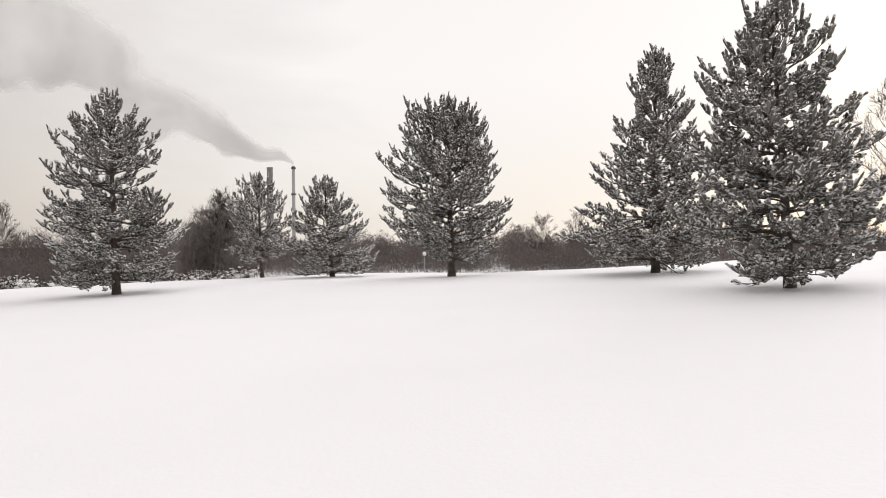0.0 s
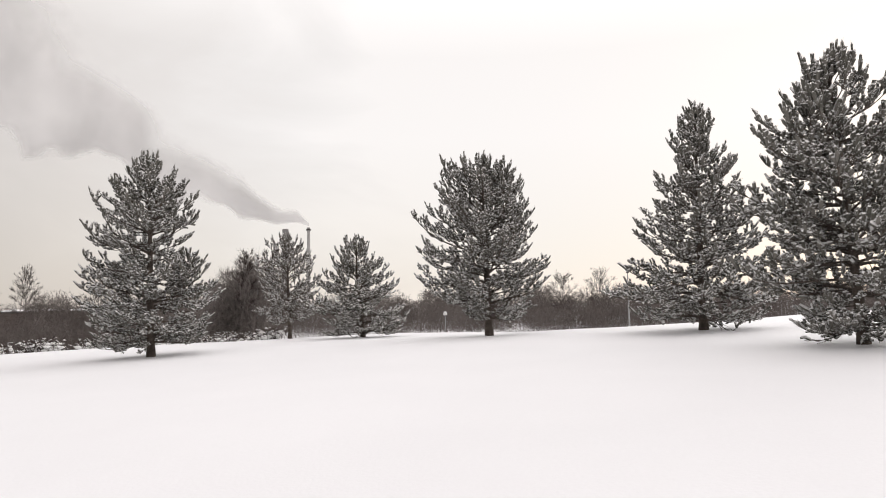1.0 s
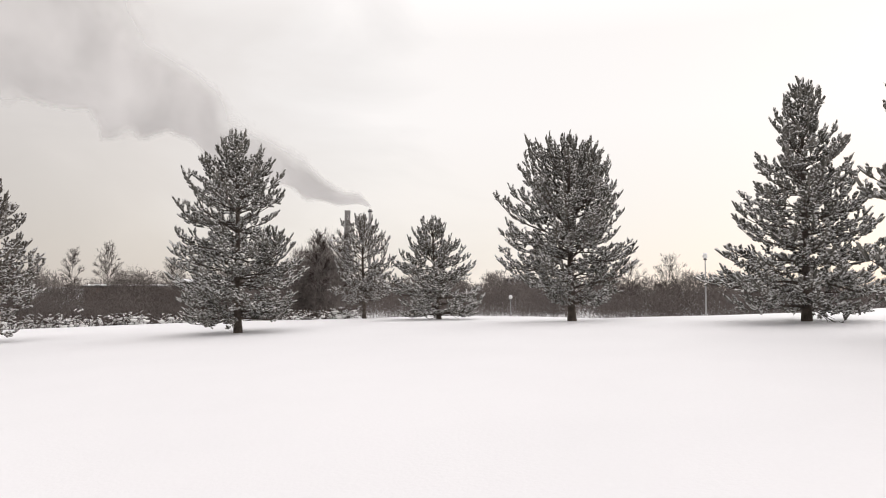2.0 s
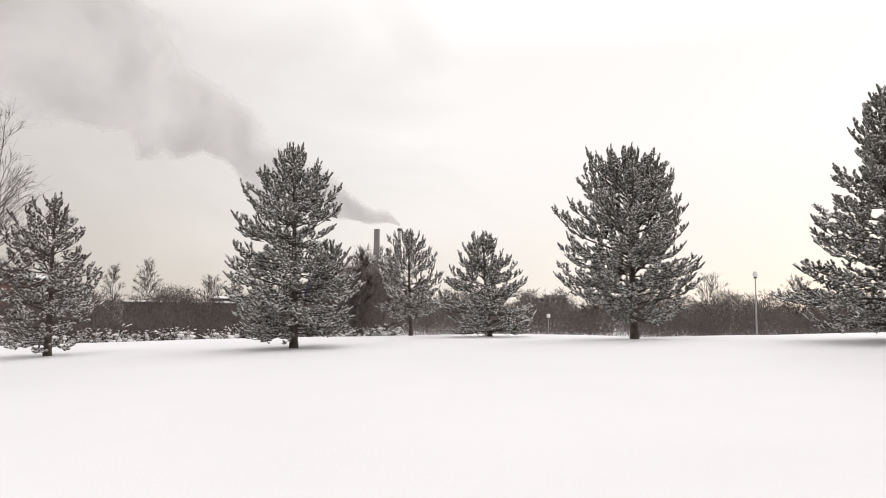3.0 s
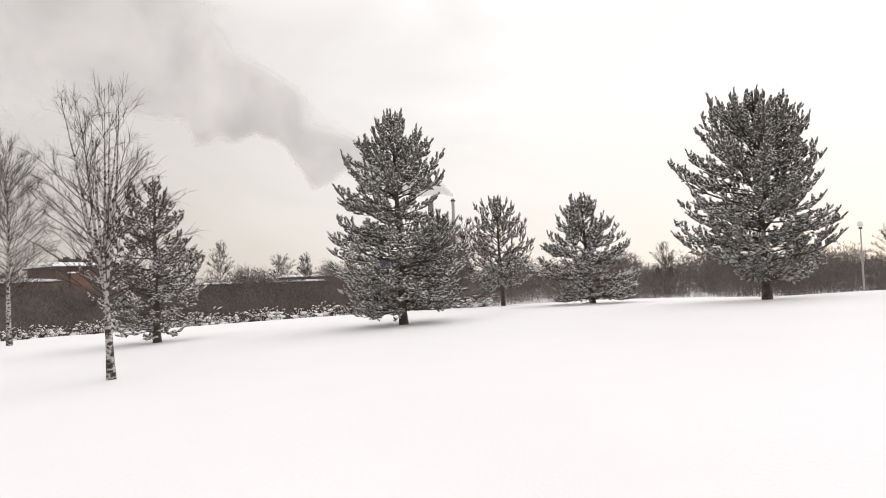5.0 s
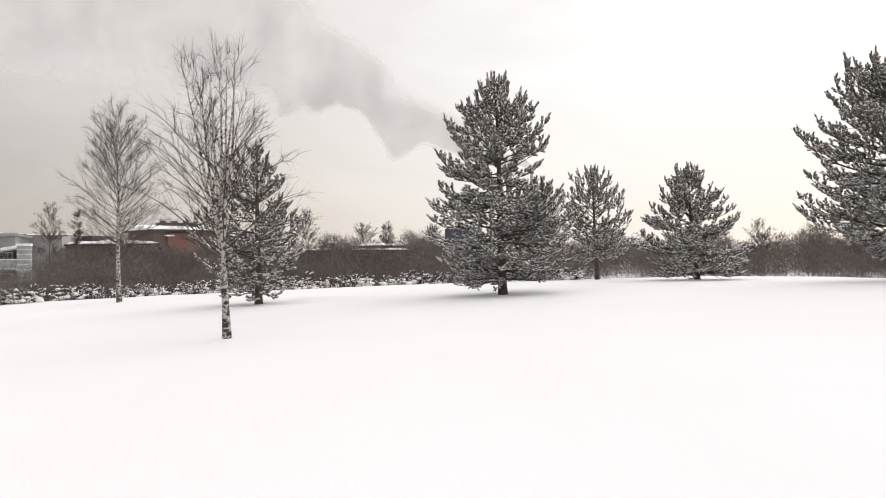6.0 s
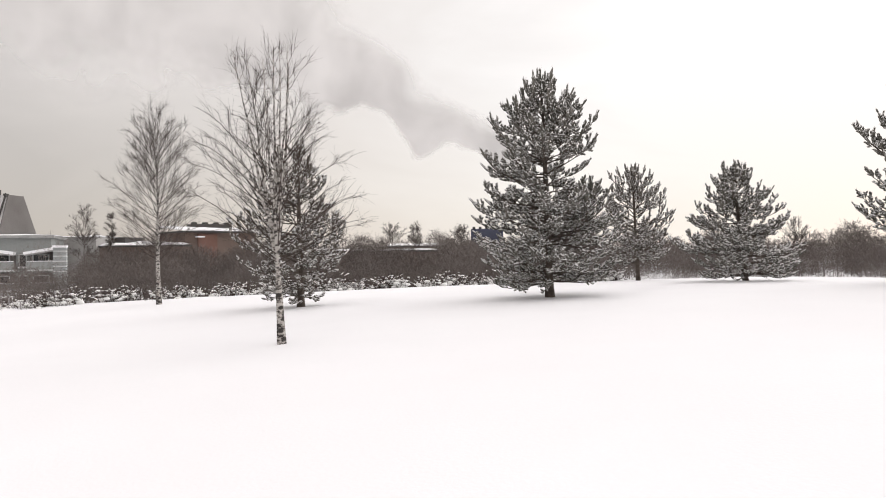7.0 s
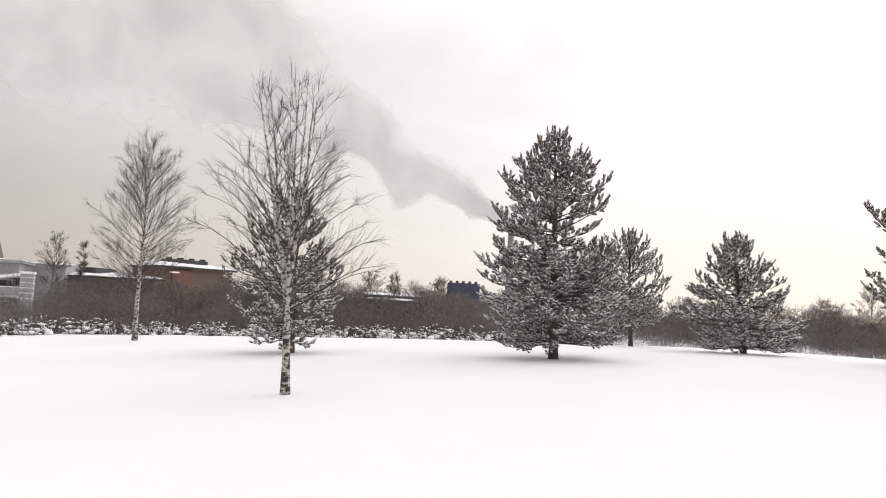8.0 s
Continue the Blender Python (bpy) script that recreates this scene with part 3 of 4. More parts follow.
    l7 = np.array([0.36, 0.24, 0.22, 0.24, 0.24, 0.2, 0.22])
    O, D, ln = np.concatenate([o3, o4, o5, o6, o7]), np.concatenate([d3, d4, d5, d6, d7]), np.concatenate([l3, l4, l5, l6, l7])
    raised = np.concatenate([np.full(len(o3), 0.1), np.zeros(len(o4)), np.full(m, 0.25), np.full(4 * n, 0.35), np.zeros(7)])
    raised = raised * np.interp(O[:, 2] / height, [0, 0.4, 0.8, 1], [0.3, 0.8, 1.5, 1.8])
    D = D + np.outer(raised, [0, 0, 1.0])
    D /= np.linalg.norm(D, axis=1, keepdims=True)
    R = radius * rng.uniform(0.8, 1.15, len(O))
    keep = O[:, 2] + ln * np.minimum(0, D[:, 2]) > 0.14
    O, D, ln, R = O[keep], D[keep], ln[keep], R[keep]
    V, F = shoots_mesh(O, D, ln, R, rng)
    np_mesh("foliage", V, [F], needle or NEEDLE, tree)["kind"] = "stuff"
    bed = (rng.random(len(O)) < snow) & (np.abs(D[:, 2]) < 0.85)
    k = bed.sum()
    V4, F4 = snow_mesh(O[bed] + D[bed] * (ln[bed] * rng.uniform(0.05, 0.3, k))[:, None], D[bed], ln[bed] * rng.uniform(0.45, 0.75, k), R[bed] * rng.uniform(0.75, 1.25, k), rng, R[bed] * 0.15)
    np_mesh("snow", V4, [F4], TREE_SNOW, tree, True)["kind"] = "stuff"
    return tagged(tree, label, "pine tree", "young pines on the snowy field")


PINE_A = [(0.2, 0.9, 1.0), (0.55, 1.5, 1.5), (1.1, 2.0, 1.8), (1.6, 2.2, 1.9), (2.4, 1.9, 1.8), (2.85, 2.05, 1.5), (3.4, 1.75, 1.1), (4.4, 1.9, 1.35), (4.8, 1.75, 1.3), (5.3, 1.25, 1.2), (5.75, 0.7, 0.65), (6.1, 0.35, 0.3), (6.35, 0.1, 0.1)]
PINE_B = [(0.7, 0.7, 0.9), (1.2, 1.4, 1.4), (2.2, 1.8, 1.5), (3.2, 1.7, 1.5), (4.1, 1.55, 1.25), (4.6, 1.15, 0.9), (4.95, 0.7, 0.5), (5.1, 0.2, 0.2)]
PINE_C = [(0.1, 1.2, 1.7), (0.4, 1.6, 2.3), (0.95, 1.9, 2.5), (1.65, 2.2, 1.8), (2.4, 1.9, 1.5), (3.05, 1.45, 1.25), (3.5, 1.05, 0.85), (3.8, 0.85, 0.5), (4.15, 0.4, 0.3), (4.35, 0.1, 0.1)]
PINE_D = [(0.5, 0.3, 0.7), (0.9, 0.8, 1.2), (1.4, 1.6, 1.5), (1.8, 2.05, 1.8), (2.5, 2.3, 1.9), (3.4, 2.3, 1.9), (4.3, 2.4, 1.65), (4.65, 2.2, 1.6), (5.4, 1.8, 1.35), (5.9, 1.25, 1.05), (6.15, 0.7, 0.6)]
PINE_E = [(0.25, 1.3, 1.3), (0.7, 2.0, 1.7), (1.3, 2.5, 1.9), (1.75, 2.2, 1.8), (2.3, 1.6, 1.7), (3.0, 2.0, 1.6), (3.5, 1.9, 1.35), (3.9, 1.55, 1.15), (4.7, 1.15, 1.1), (5.2, 0.8, 0.9), (6.0, 0.5, 0.55), (6.5, 0.1, 0.15)]
PINE_F = [(0.2, 1.1, 1.0), (0.5, 1.3, 1.3), (0.9, 1.5, 1.5), (1.7, 2.0, 1.9), (2.3, 1.95, 1.65), (3.0, 1.75, 1.15), (3.6, 1.5, 1.15), (4.1, 1.45, 1.0), (4.5, 1.05, 1.0), (4.95, 0.8, 0.6), (5.2, 0.4, 0.45), (5.5, 0.1, 0.1)]
PINE_G = [(0.3, 0.7, 0.7), (0.6, 1.2, 1.0), (1.4, 1.7, 1.25), (2.1, 1.8, 1.3), (2.65, 2.0, 1.3), (3.1, 1.65, 0.95), (4.1, 1.4, 0.55), (4.6, 0.7, 0.35), (5.0, 0.15, 0.15)]
pine(-10.06, 20.51, 6.35, PINE_A, "tall broad snow-dusted pine with low spreading branches on the snowy field", 11, 0.11, lean=(-0.2, 0), sidetops=[(0.27, -0.15, 1.3, 0.9)])
pine(-8.48, 32.48, 5.1, PINE_B, "small sparse brownish pine with frosted needles and a bare stem", 12, 0.085, per=5, snow=0.8, needle=NEEDLE_BROWN, low=0.16, lean=(-0.2, 0), steep=8, dense=0.9)
pine(-4.51, 28.32, 4.35, PINE_C, "small broad snow-covered pine with branches down to the snow", 13, 0.09, snow=0.95, low=0.05, lean=(-0.45, 0), steep=6)
pine(0.34, 22.64, 6.1, PINE_D, "rounded dense pine with a bare lower trunk, dusted with snow", 14, 0.12, per=7, low=0.1, open_top=0.88, lean=(-0.15, 0), steep=9, sidetops=[(0.5, -0.25, 0.25, 2.5)])
pine(6.08, 18.88, 6.5, PINE_E, "tall narrow-topped pine with wide low branches under snow", 15, 0.11, low=0.06, lean=(0.05, 0))
pine(6.27, 12.0, 5.45, PINE_F, "large open-crowned pine with long upright snow-dusted shoots", 16, 0.092, low=0.06, open_top=0.66, dense=1.2, lean=(-0.3, 0), sidetops=[(0.47, 3.1, 0.45, 1.85)])
pine(-17.44, 19.6, 5.0, PINE_G, "slender sparse pine with frosted needles behind a birch", 17, 0.1, per=5, snow=0.8, needle=NEEDLE_BROWN, low=0.08, dense=0.85)

# ---- bare trees ----


def bare_tree(name, x, y, height, spread, seed, label, category, group, trunk_r, fork=0.0, stems=1, low=0.25, limbs=34, bark=None, twig_r=0.006, twiglets=9, droop=0.1, rise=1.0, base=None, fan=0.1, tilt=0.08, crown=(0.7, 1.1, 0.95, 0.5, 0.14)):
    rng = np.random.default_rng(seed)
    tree = empty_at(name, pose(x, y, gz(x, y) - 0.05 if base is None else base))
    k = 12
    # one trunk, and further leaders that part from it above the fork and turn upright
    stem_pts, stem_rad = [], []
    for i in range(stems):
        start = 0.0 if i == 0 else fork + 0.035 * (i - 1)
        s = np.linspace(start, 1, k)
        top = height * (1 - 0.045 * (i % 3))
        a = i * 2.4 + rng.uniform(-0.3, 0.3) + 0.2
        bend = (np.maximum(0, s - max(start, fork)) / (1 - fork)) ** 0.75 * (fan * height if stems > 1 else 0.0) * (0.3 if i == 0 else 1.0)
        wob = np.cumsum(rng.normal(0, 0.013, (k, 2)), axis=0) * (s > fork)[:, None]
        wob[0] = 0
        stem_pts.append(np.column_stack([np.cos(a) * bend + wob[:, 0], 0.7 * np.sin(a) * bend + wob[:, 1], s * top]))
        r = trunk_r * (1 - s) ** 1.2 * (1.0 if i == 0 else 0.75) + 0.006
        if i == 0:
            r[0] *= 1.2
            r = r * np.where((s > fork) & (stems > 1), 0.7, 1.0)
        stem_rad.append(r)
    S, SR = np.array(stem_pts), np.array(stem_rad)
    S[:, :, 0] -= tilt * S[:, :, 2] / height
    V, F = tubes(S, SR, 8)
    np_mesh("trunk", V, [F], bark or BIRCH, tree, True)
    # limbs
    n = limbs
    pick = rng.integers(0, stems, n)
    sp = np.sort(rng.uniform(low, 0.97, n))
    begin = np.where(pick == 0, 0.0, fork + 0.035 * (pick - 1))
    pick = np.where(sp < begin + 0.03, 0, pick)
    o, d = along(S[pick], np.where(pick == 0, sp, (sp - begin) / (1 - begin)))
    az = np.arange(n) * 2.4 + rng.normal(0, 0.4, n)
    env = np.interp(sp, [0, 0.25, 0.5, 0.75, 1], crown)
    L = spread * env * rng.uniform(0.75, 1.1, n) * 1.3
    e0 = rise * np.radians(np.interp(sp, [0, 0.5, 1], [24, 44, 66])) + rng.normal(0, 0.1, n)
    st = np.linspace(0, 1, 6)
    el = e0[:, None] + 0.22 * np.sin(np.pi * st) - droop * st ** 2 * 3
    B = grow(o, az[:, None] + np.cumsum(rng.normal(0, 0.1, (n, 6)), axis=1), el, L, 6)
    V1, F1 = tubes(B, (0.003 + 0.0045 * L)[:, None] * np.linspace(1, 0.3, 7), 4)
    c = np.maximum(3, (L / spread * 8).astype(int))
    idx = np.repeat(np.arange(n), c)
    s1 = rng.uniform(0.2, 1.0, len(idx))
    o, d = along(B[idx], s1)
    baz, bel = np.arctan2(d[:, 1], d[:, 0]), np.arcsin(np.clip(d[:, 2], -1, 1))
    m = len(idx)
    l1 = np.clip((1.15 - s1) * L[idx] * 0.55, 0.15, 0.9) * rng.uniform(0.6, 1.2, m)
    taz = baz + np.where(rng.random(m) < 0.5, -1, 1) * rng.uniform(0.35, 1.2, m)
    tel = bel + rng.uniform(-0.45, 0.35, m)
    T = grow(o, taz[:, None] + np.cumsum(rng.normal(0, 0.2, (m, 4)), axis=1), tel[:, None] + np.array([0, 0.15, 0.25, 0.2]), l1, 4)
    if name == "bare_tree":
        T = T[:, ::2]
    V2, F2 = tubes(T, twig_r * np.linspace(1, 0.4, T.shape[1]) * np.ones((m, 1)), 3)
    idx = np.repeat(np.arange(m), twiglets)
    s2 = rng.uniform(0.15, 1.0, len(idx))
    o, d = along(T[idx], s2)
    q = len(idx)
    baz, bel = np.arctan2(d[:, 1], d[:, 0]), np.arcsin(np.clip(d[:, 2], -1, 1))
    l2 = rng.uniform(0.12, 0.42, q) * (height / 7) ** 0.5
    taz = baz + rng.uniform(-1.2, 1.2, q)
    tel = bel + rng.uniform(-0.7, 0.5, q)
    Q = grow(o, taz[:, None] * np.ones((1, 2)), tel[:, None] + np.array([0.05, -droop * 2]), l2, 2)
    if name == "bare_tree":
        Q = Q[:, ::2]
    V3, F3 = tubes(Q, twig_r * np.linspace(0.5, 0.28, Q.shape[1]) * np.ones((q, 1)), 3)
    split_tubes("branch", V1, 7 * 4, F1, TWIG, tree)
    tagged(np_mesh("twig_work", np.concatenate([V2, V3]), [F2, F3 + len(V2)], TWIG, tree), kind="stuff")
    return tagged(tree, label, category, group)


bare_tree("birch_tree", -13.02, 11.84, 5.3, 1.45, 21, "bare forked birch with white and black bark on the snow", "birch", "birches on the field", 0.07, 0.27, 7, 0.25, 84, twig_r=0.0038, twiglets=5, rise=0.85, droop=0.09, fan=0.125, tilt=0.25, crown=(0.8, 1.0, 0.85, 0.42, 0.15))
bare_tree("birch_tree", -26.08, 23.16, 7.6, 1.85, 22, "slim bare birch with fine twigs at the field's edge", "birch", "birches on the field", 0.095, 0, 1, 0.2, 135, twig_r=0.005, twiglets=6, rise=0.82, droop=0.03, crown=(0.35, 0.8, 1.0, 0.7, 0.25))
bare_tree("birch_tree", 18.6, 26.6, 7.4, 2.2, 23, "bare birch on the rising snow behind the pines", "birch", "birches on the field", 0.11, 0, 1, 0.2, 46, twig_r=0.009, twiglets=7)

# ---- thickets ----


def thicket(name, label, spots, mat, seed, stems=5, twigs=90, r=0.012, wide=0.9, low=0.02):
    """Bare brushwood: thin stems and a cloud of fine crossing twigs round every spot; spots are rows (x, y, height)."""
    rng = np.random.default_rng(seed)
    spots = np.array(spots)
    P = np.repeat(spots, stems, axis=0)
    n = len(P)
    o = np.column_stack([P[:, 0] + rng.normal(0, 0.4 * wide, n), P[:, 1] + rng.normal(0, 0.4 * wide, n), np.zeros(n)])
    o[:, 2] = ground_z(o[:, 0], o[:, 1]) - 0.1
    h = P[:, 2] * rng.uniform(0.6, 0.98, n)
    az = rng.uniform(0, 6.28, n)
    e0 = np.radians(90) - np.abs(rng.normal(0, 0.16, n))
    B = grow(o, az[:, None] * np.ones((1, 3)), e0[:, None] + np.array([0, 0.1, 0.05]), h, 3)
    V1, F1 = tubes(B, r * np.array([[1.2, 1.0, 0.7, 0.3]]) * np.ones((n, 1)), 3)
    P = np.repeat(spots, twigs, axis=0)
    m = len(P)
    u = low + (1 - low) * rng.random(m)
    q = wide * (0.35 + 0.8 * np.sqrt(np.maximum(0.0, 1 - (2 * u - 0.9) ** 2))) * np.sqrt(rng.random(m))
    a = rng.uniform(0, 6.28, m)
    p = np.column_stack([P[:, 0] + np.cos(a) * q, P[:, 1] + np.sin(a) * q, np.zeros(m)])
    p[:, 2] = ground_z(P[:, 0], P[:, 1]) + u * P[:, 2] * 0.93
    t = np.column_stack([np.cos(a) * 0.4, np.sin(a) * 0.4, np.full(m, 0.75)]) + rng.normal(0, 0.6, (m, 3))
    t /= np.linalg.norm(t, axis=1, keepdims=True)
    L = P[:, 2] * rng.uniform(0.07, 0.17, m)
    w = np.cross(t, rng.normal(0, 1, (m, 3)))
    w /= np.linalg.norm(w, axis=1, keepdims=True) + 1e-6
    V2 = np.stack([p + w * r, p - w * r, p + t * L[:, None]], axis=1).reshape(-1, 3)
    F2 = np.arange(len(V2)).reshape(-1, 3) + len(V1)
    return tagged(np_mesh(name, np.concatenate([V1, V2]), [F1, F2], mat), label, "thicket", kind="stuff")


def band(rng, a0, a1, d0, d1, n, h0, h1, eye=(-3.5, 1.0)):
    """Random spots in a ring sector round the field: azimuths in degrees from +y to the right."""
    a = np.radians(rng.uniform(a0, a1, n))
    d = rng.uniform(d0, d1, n)
    hh = rng.uniform(h0, h1, n) * (1 + 0.14 * np.sin(a * 47) + 0.1 * np.sin(a * 113 + 1.0))
    return np.column_stack([eye[0] + np.sin(a) * d, eye[1] + np.cos(a) * d, hh])


rng = np.random.default_rng(31)
left_wood = np.concatenate([band(rng, -49, -17, 52, 66, 420, 3.1, 4.4), band(rng, -50, -20, 47, 56, 200, 1.8, 3.0), band(rng, -70, -49, 46, 62, 170, 1.2, 2.4)])
thicket("thicket", "dense brown leafless brushwood beyond the snowy field", left_wood, THICKET, 32, stems=2, r=0.012, twigs=290, wide=1.15)
far_wood = np.concatenate([band(rng, -30, 50, 150, 230, 520, 5.0, 8.0), band(rng, -75, -30, 150, 220, 200, 4.0, 7.0)])
thicket("far_wood", "distant brown leafless wood along the skyline", far_wood, THICKET, 36, r=0.06, stems=3, twigs=90, wide=2.2)
right_wood = np.concatenate([band(rng, -20, 46, 76, 104, 640, 2.8, 4.4), band(rng, -24, 46, 95, 120, 300, 4.4, 5.7)])
thicket("thicket", "dense brown leafless wood edge beyond the field's brow", right_wood, THICKET, 33, stems=2, r=0.026, twigs=290, wide=1.5)
clump = np.concatenate([band(rng, -16.0, -11.8, 40, 45, 80, 3.2, 3.9), band(rng, -15.2, -12.6, 40, 45, 12, 4.4, 5.2)])
thicket("thicket", "tall dense grey-brown brush clump behind the small pine", clump, THICKET_PALE, 34, r=0.013, stems=5, twigs=700, wide=0.75)
fringe = np.concatenate([band(rng, -11, 3, 44, 52, 110, 0.8, 1.5), band(rng, 3, 32, 46, 60, 80, 0.8, 1.5)])
thicket("frosted_saplings", "pale frosted saplings and tall grass below the brow", fringe, FROST, 35, stems=2, twigs=80, r=0.009, wide=1.0)
rng = np.random.default_rng(38)
screen = band(rng, -62, -48, 57, 66, 46, 2.6, 4.4)
thicket("thicket", "thin tall leafless saplings in front of the apartment house", screen, THICKET_PALE, 39, stems=4, twigs=90, r=0.01, wide=0.8)

# ---- skyline trees, shrubs ----


def far_tree(x, y, top, spread, seed, label, low=0.3, limbs=46):
    z = gz(x, y)
    return bare_tree("bare_tree", x, y, top - z, spread, seed, label, "tree", "bare trees beyond the field", 0.075, 0, 1, low, limbs, THICKET, 0.011, 9, 0.06, rise=0.85, crown=(0.3, 0.8, 1.05, 0.95, 0.5))


far_tree(-69.0, 58.6, 6.3, 1.7, 51, "bare birch with a hazy crown beside the house")
far_tree(-67.2, 60.6, 6.1, 0.55, 52, "narrow columnar bare aspen near the brick hall", 0.1, 70)
far_tree(-45.6, 72.8, 5.7, 1.5, 53, "rounded bare tree above the brick hall")
far_tree(-48.6, 71.0, 5.2, 1.2, 54, "thin bare tree above the brick hall")
far_tree(-41.3, 79.8, 4.0, 2.0, 55, "broad bare tree behind the brushwood")
far_tree(-38.7, 81.0, 4.6, 1.1, 56, "bare tree behind the brushwood")
far_tree(-33.0, 82.0, 4.2, 1.4, 57, "bare tree behind the brushwood")
far_tree(14.0, 83.3, 4.2, 2.0, 58, "rounded bare tree rising over the wood edge")
far_tree(18.4, 82.6, 4.8, 2.0, 59, "bare tree rising over the wood edge")
far_tree(5.0, 86.0, 3.9, 1.6, 60, "bare tree rising over the wood edge")
far_tree(27.0, 80.0, 4.4, 1.8, 61, "bare tree rising over the wood edge")
far_tree(-12.6, 40.0, 4.6, 0.8, 62, "slim bare tree over the grey-brown brush clump", 0.3, 30)
far_tree(-11.6, 41.0, 4.5, 0.9, 63, "slim bare tree over the grey-brown brush clump", 0.3, 30)


def lumps(centres, radii, rng, flat=0.7):
    """Uneven clods of snow: 4 rings of 7 points and two end points each."""
    n = len(centres)
    a = np.arange(7) * 6.283 / 7
    turn = rng.uniform(0, 6.28, n)
    long = rng.uniform(0.9, 1.7, n)
    rows = [centres[:, None] - np.stack([0 * radii, 0 * radii, radii * flat * 0.8], axis=1)[:, None]]
    for r, h in ((0.7, -0.55), (1.0, -0.1), (0.9, 0.45), (0.5, 0.85)):
        q = radii[:, None] * r * rng.uniform(0.7, 1.25, (n, 7))
        x, y = np.cos(a) * q * long[:, None], np.sin(a) * q
        c, s = np.cos(turn)[:, None], np.sin(turn)[:, None]
        z = centres[:, 2:] + radii[:, None] * h * flat + radii[:, None] * rng.uniform(-0.12, 0.12, (n, 7))
        rows.append(np.stack([centres[:, :1] + x * c - y * s, centres[:, 1:2] + x * s + y * c, z], axis=-1))
    rows.append(centres[:, None] + np.stack([0 * radii, 0 * radii, radii * flat], axis=1)[:, None])
    V = np.concatenate(rows, axis=1)
    q4, q3 = [], []
    for i in range(7):
        j = (i + 1) % 7
        q3 += [(0, 1 + j, 1 + i), (22 + i, 22 + j, 29)]
        for r in range(3):
            q4.append((1 + r * 7 + i, 1 + r * 7 + j, 8 + r * 7 + j, 8 + r * 7 + i))
    k = np.arange(n)[:, None, None] * 30
    return V.reshape(-1, 3), [(k + np.array(q4)).reshape(-1, 4), (k + np.array(q3)).reshape(-1, 3)]


def shrub(seed, width, height):
    """A low leafless shrub bowed under snow, at the origin."""
    rng = np.random.default_rng(seed)
    ob = empty_at("shrub", pose(0, 0, 0))
    n = 48
    o = np.column_stack([rng.normal(0, width * 0.3, n), rng.normal(0, width * 0.3, n), np.full(n, -0.1)])
    az = rng.uniform(0, 6.28, n)
    e0 = np.radians(rng.uniform(45, 90, n))
    B = grow(o, az[:, None] * np.ones((1, 4)), e0[:, None] + np.array([0, -0.1, -0.25, -0.5]), height * rng.uniform(0.7, 1.4, n), 4)
    V1, F1 = tubes(B, 0.009 * np.array([[1.2, 1, 0.8, 0.6, 0.4]]) * np.ones((n, 1)), 3)
    idx = np.repeat(np.arange(n), 4)
    p, d = along(B[idx], rng.uniform(0.3, 1, len(idx)))
    d = d + rng.normal(0, 0.5, d.shape)
    d /= np.linalg.norm(d, axis=1, keepdims=True)
    T = np.stack([p, p + d * rng.uniform(0.1, 0.25, (len(idx), 1))], axis=1)
    V2, F2 = tubes(T, np.array([[0.006, 0.003]]) * np.ones((len(idx), 1)), 3)
    tagged(np_mesh("twig_work", np.concatenate([V1, V2]), [F1, F2 + len(V1)], TWIG, ob), kind="stuff")
    dd = T[:, 1] - T[:, 0]
    ll = np.linalg.norm(dd, axis=1)
    keep = (rng.random(len(idx)) < 0.28) & (np.abs(dd[:, 2]) < 0.55 * ll)
    V3, F3 = snow_mesh(T[keep, 0], dd[keep] / ll[keep, None], ll[keep] * 1.1, rng.uniform(0.02, 0.05, keep.sum()), rng)
    m = 18
    c = B[rng.integers(0, n, m), rng.integers(1, 5, m)] + rng.normal(0, 0.04, (m, 3))
    big = 0.04 + 0.26 * rng.random(m) ** 1.5 * np.clip(1 - c[:, 2] / (0.75 * height), 0, 1)
    V4, F4 = lumps(c, big, rng, 0.6)
    np_mesh("snow", np.concatenate([V3, V4]), [F3] + [f + len(V3) for f in F4], TREE_SNOW, ob, True)["kind"] = "stuff"
    return tagged(ob, "low leafless shrub weighed down by clumps of snow", "shrub", "snowy shrubs along the field's edge")


shrubs = [shrub(70 + i, w, h) for i, (w, h) in enumerate([(1.0, 0.75), (1.2, 0.6), (0.9, 0.85), (1.3, 0.7)])]
rng = np.random.default_rng(77)
spots = []
for i in range(86):
    u = i / 85
    x = -37.5 + 24.5 * u + rng.normal(0, 0.3)
    y = 18.6 + 18.5 * u ** 0.75 + rng.uniform(-0.8, 3.0)
    spots.append((x, y))
for q in range(8):
    spots.append((-10.8 + rng.normal(0, 0.8), 35.0 + rng.normal(0, 0.6)))
for i, (x, y) in enumerate(spots):
    m = pose(x, y, gz(x, y), 0, 0, rng.uniform(0, 360)) @ Matrix.Diagonal((*(rng.uniform(0.5, 1.1),) * 3, 1))
    if i < 4:
        shrubs[i].matrix_world = m
    else:
        s = copy_thing(shrubs[i % 4], m)
        s.scale = m.to_scale()

# ---- chimneys and steam ----


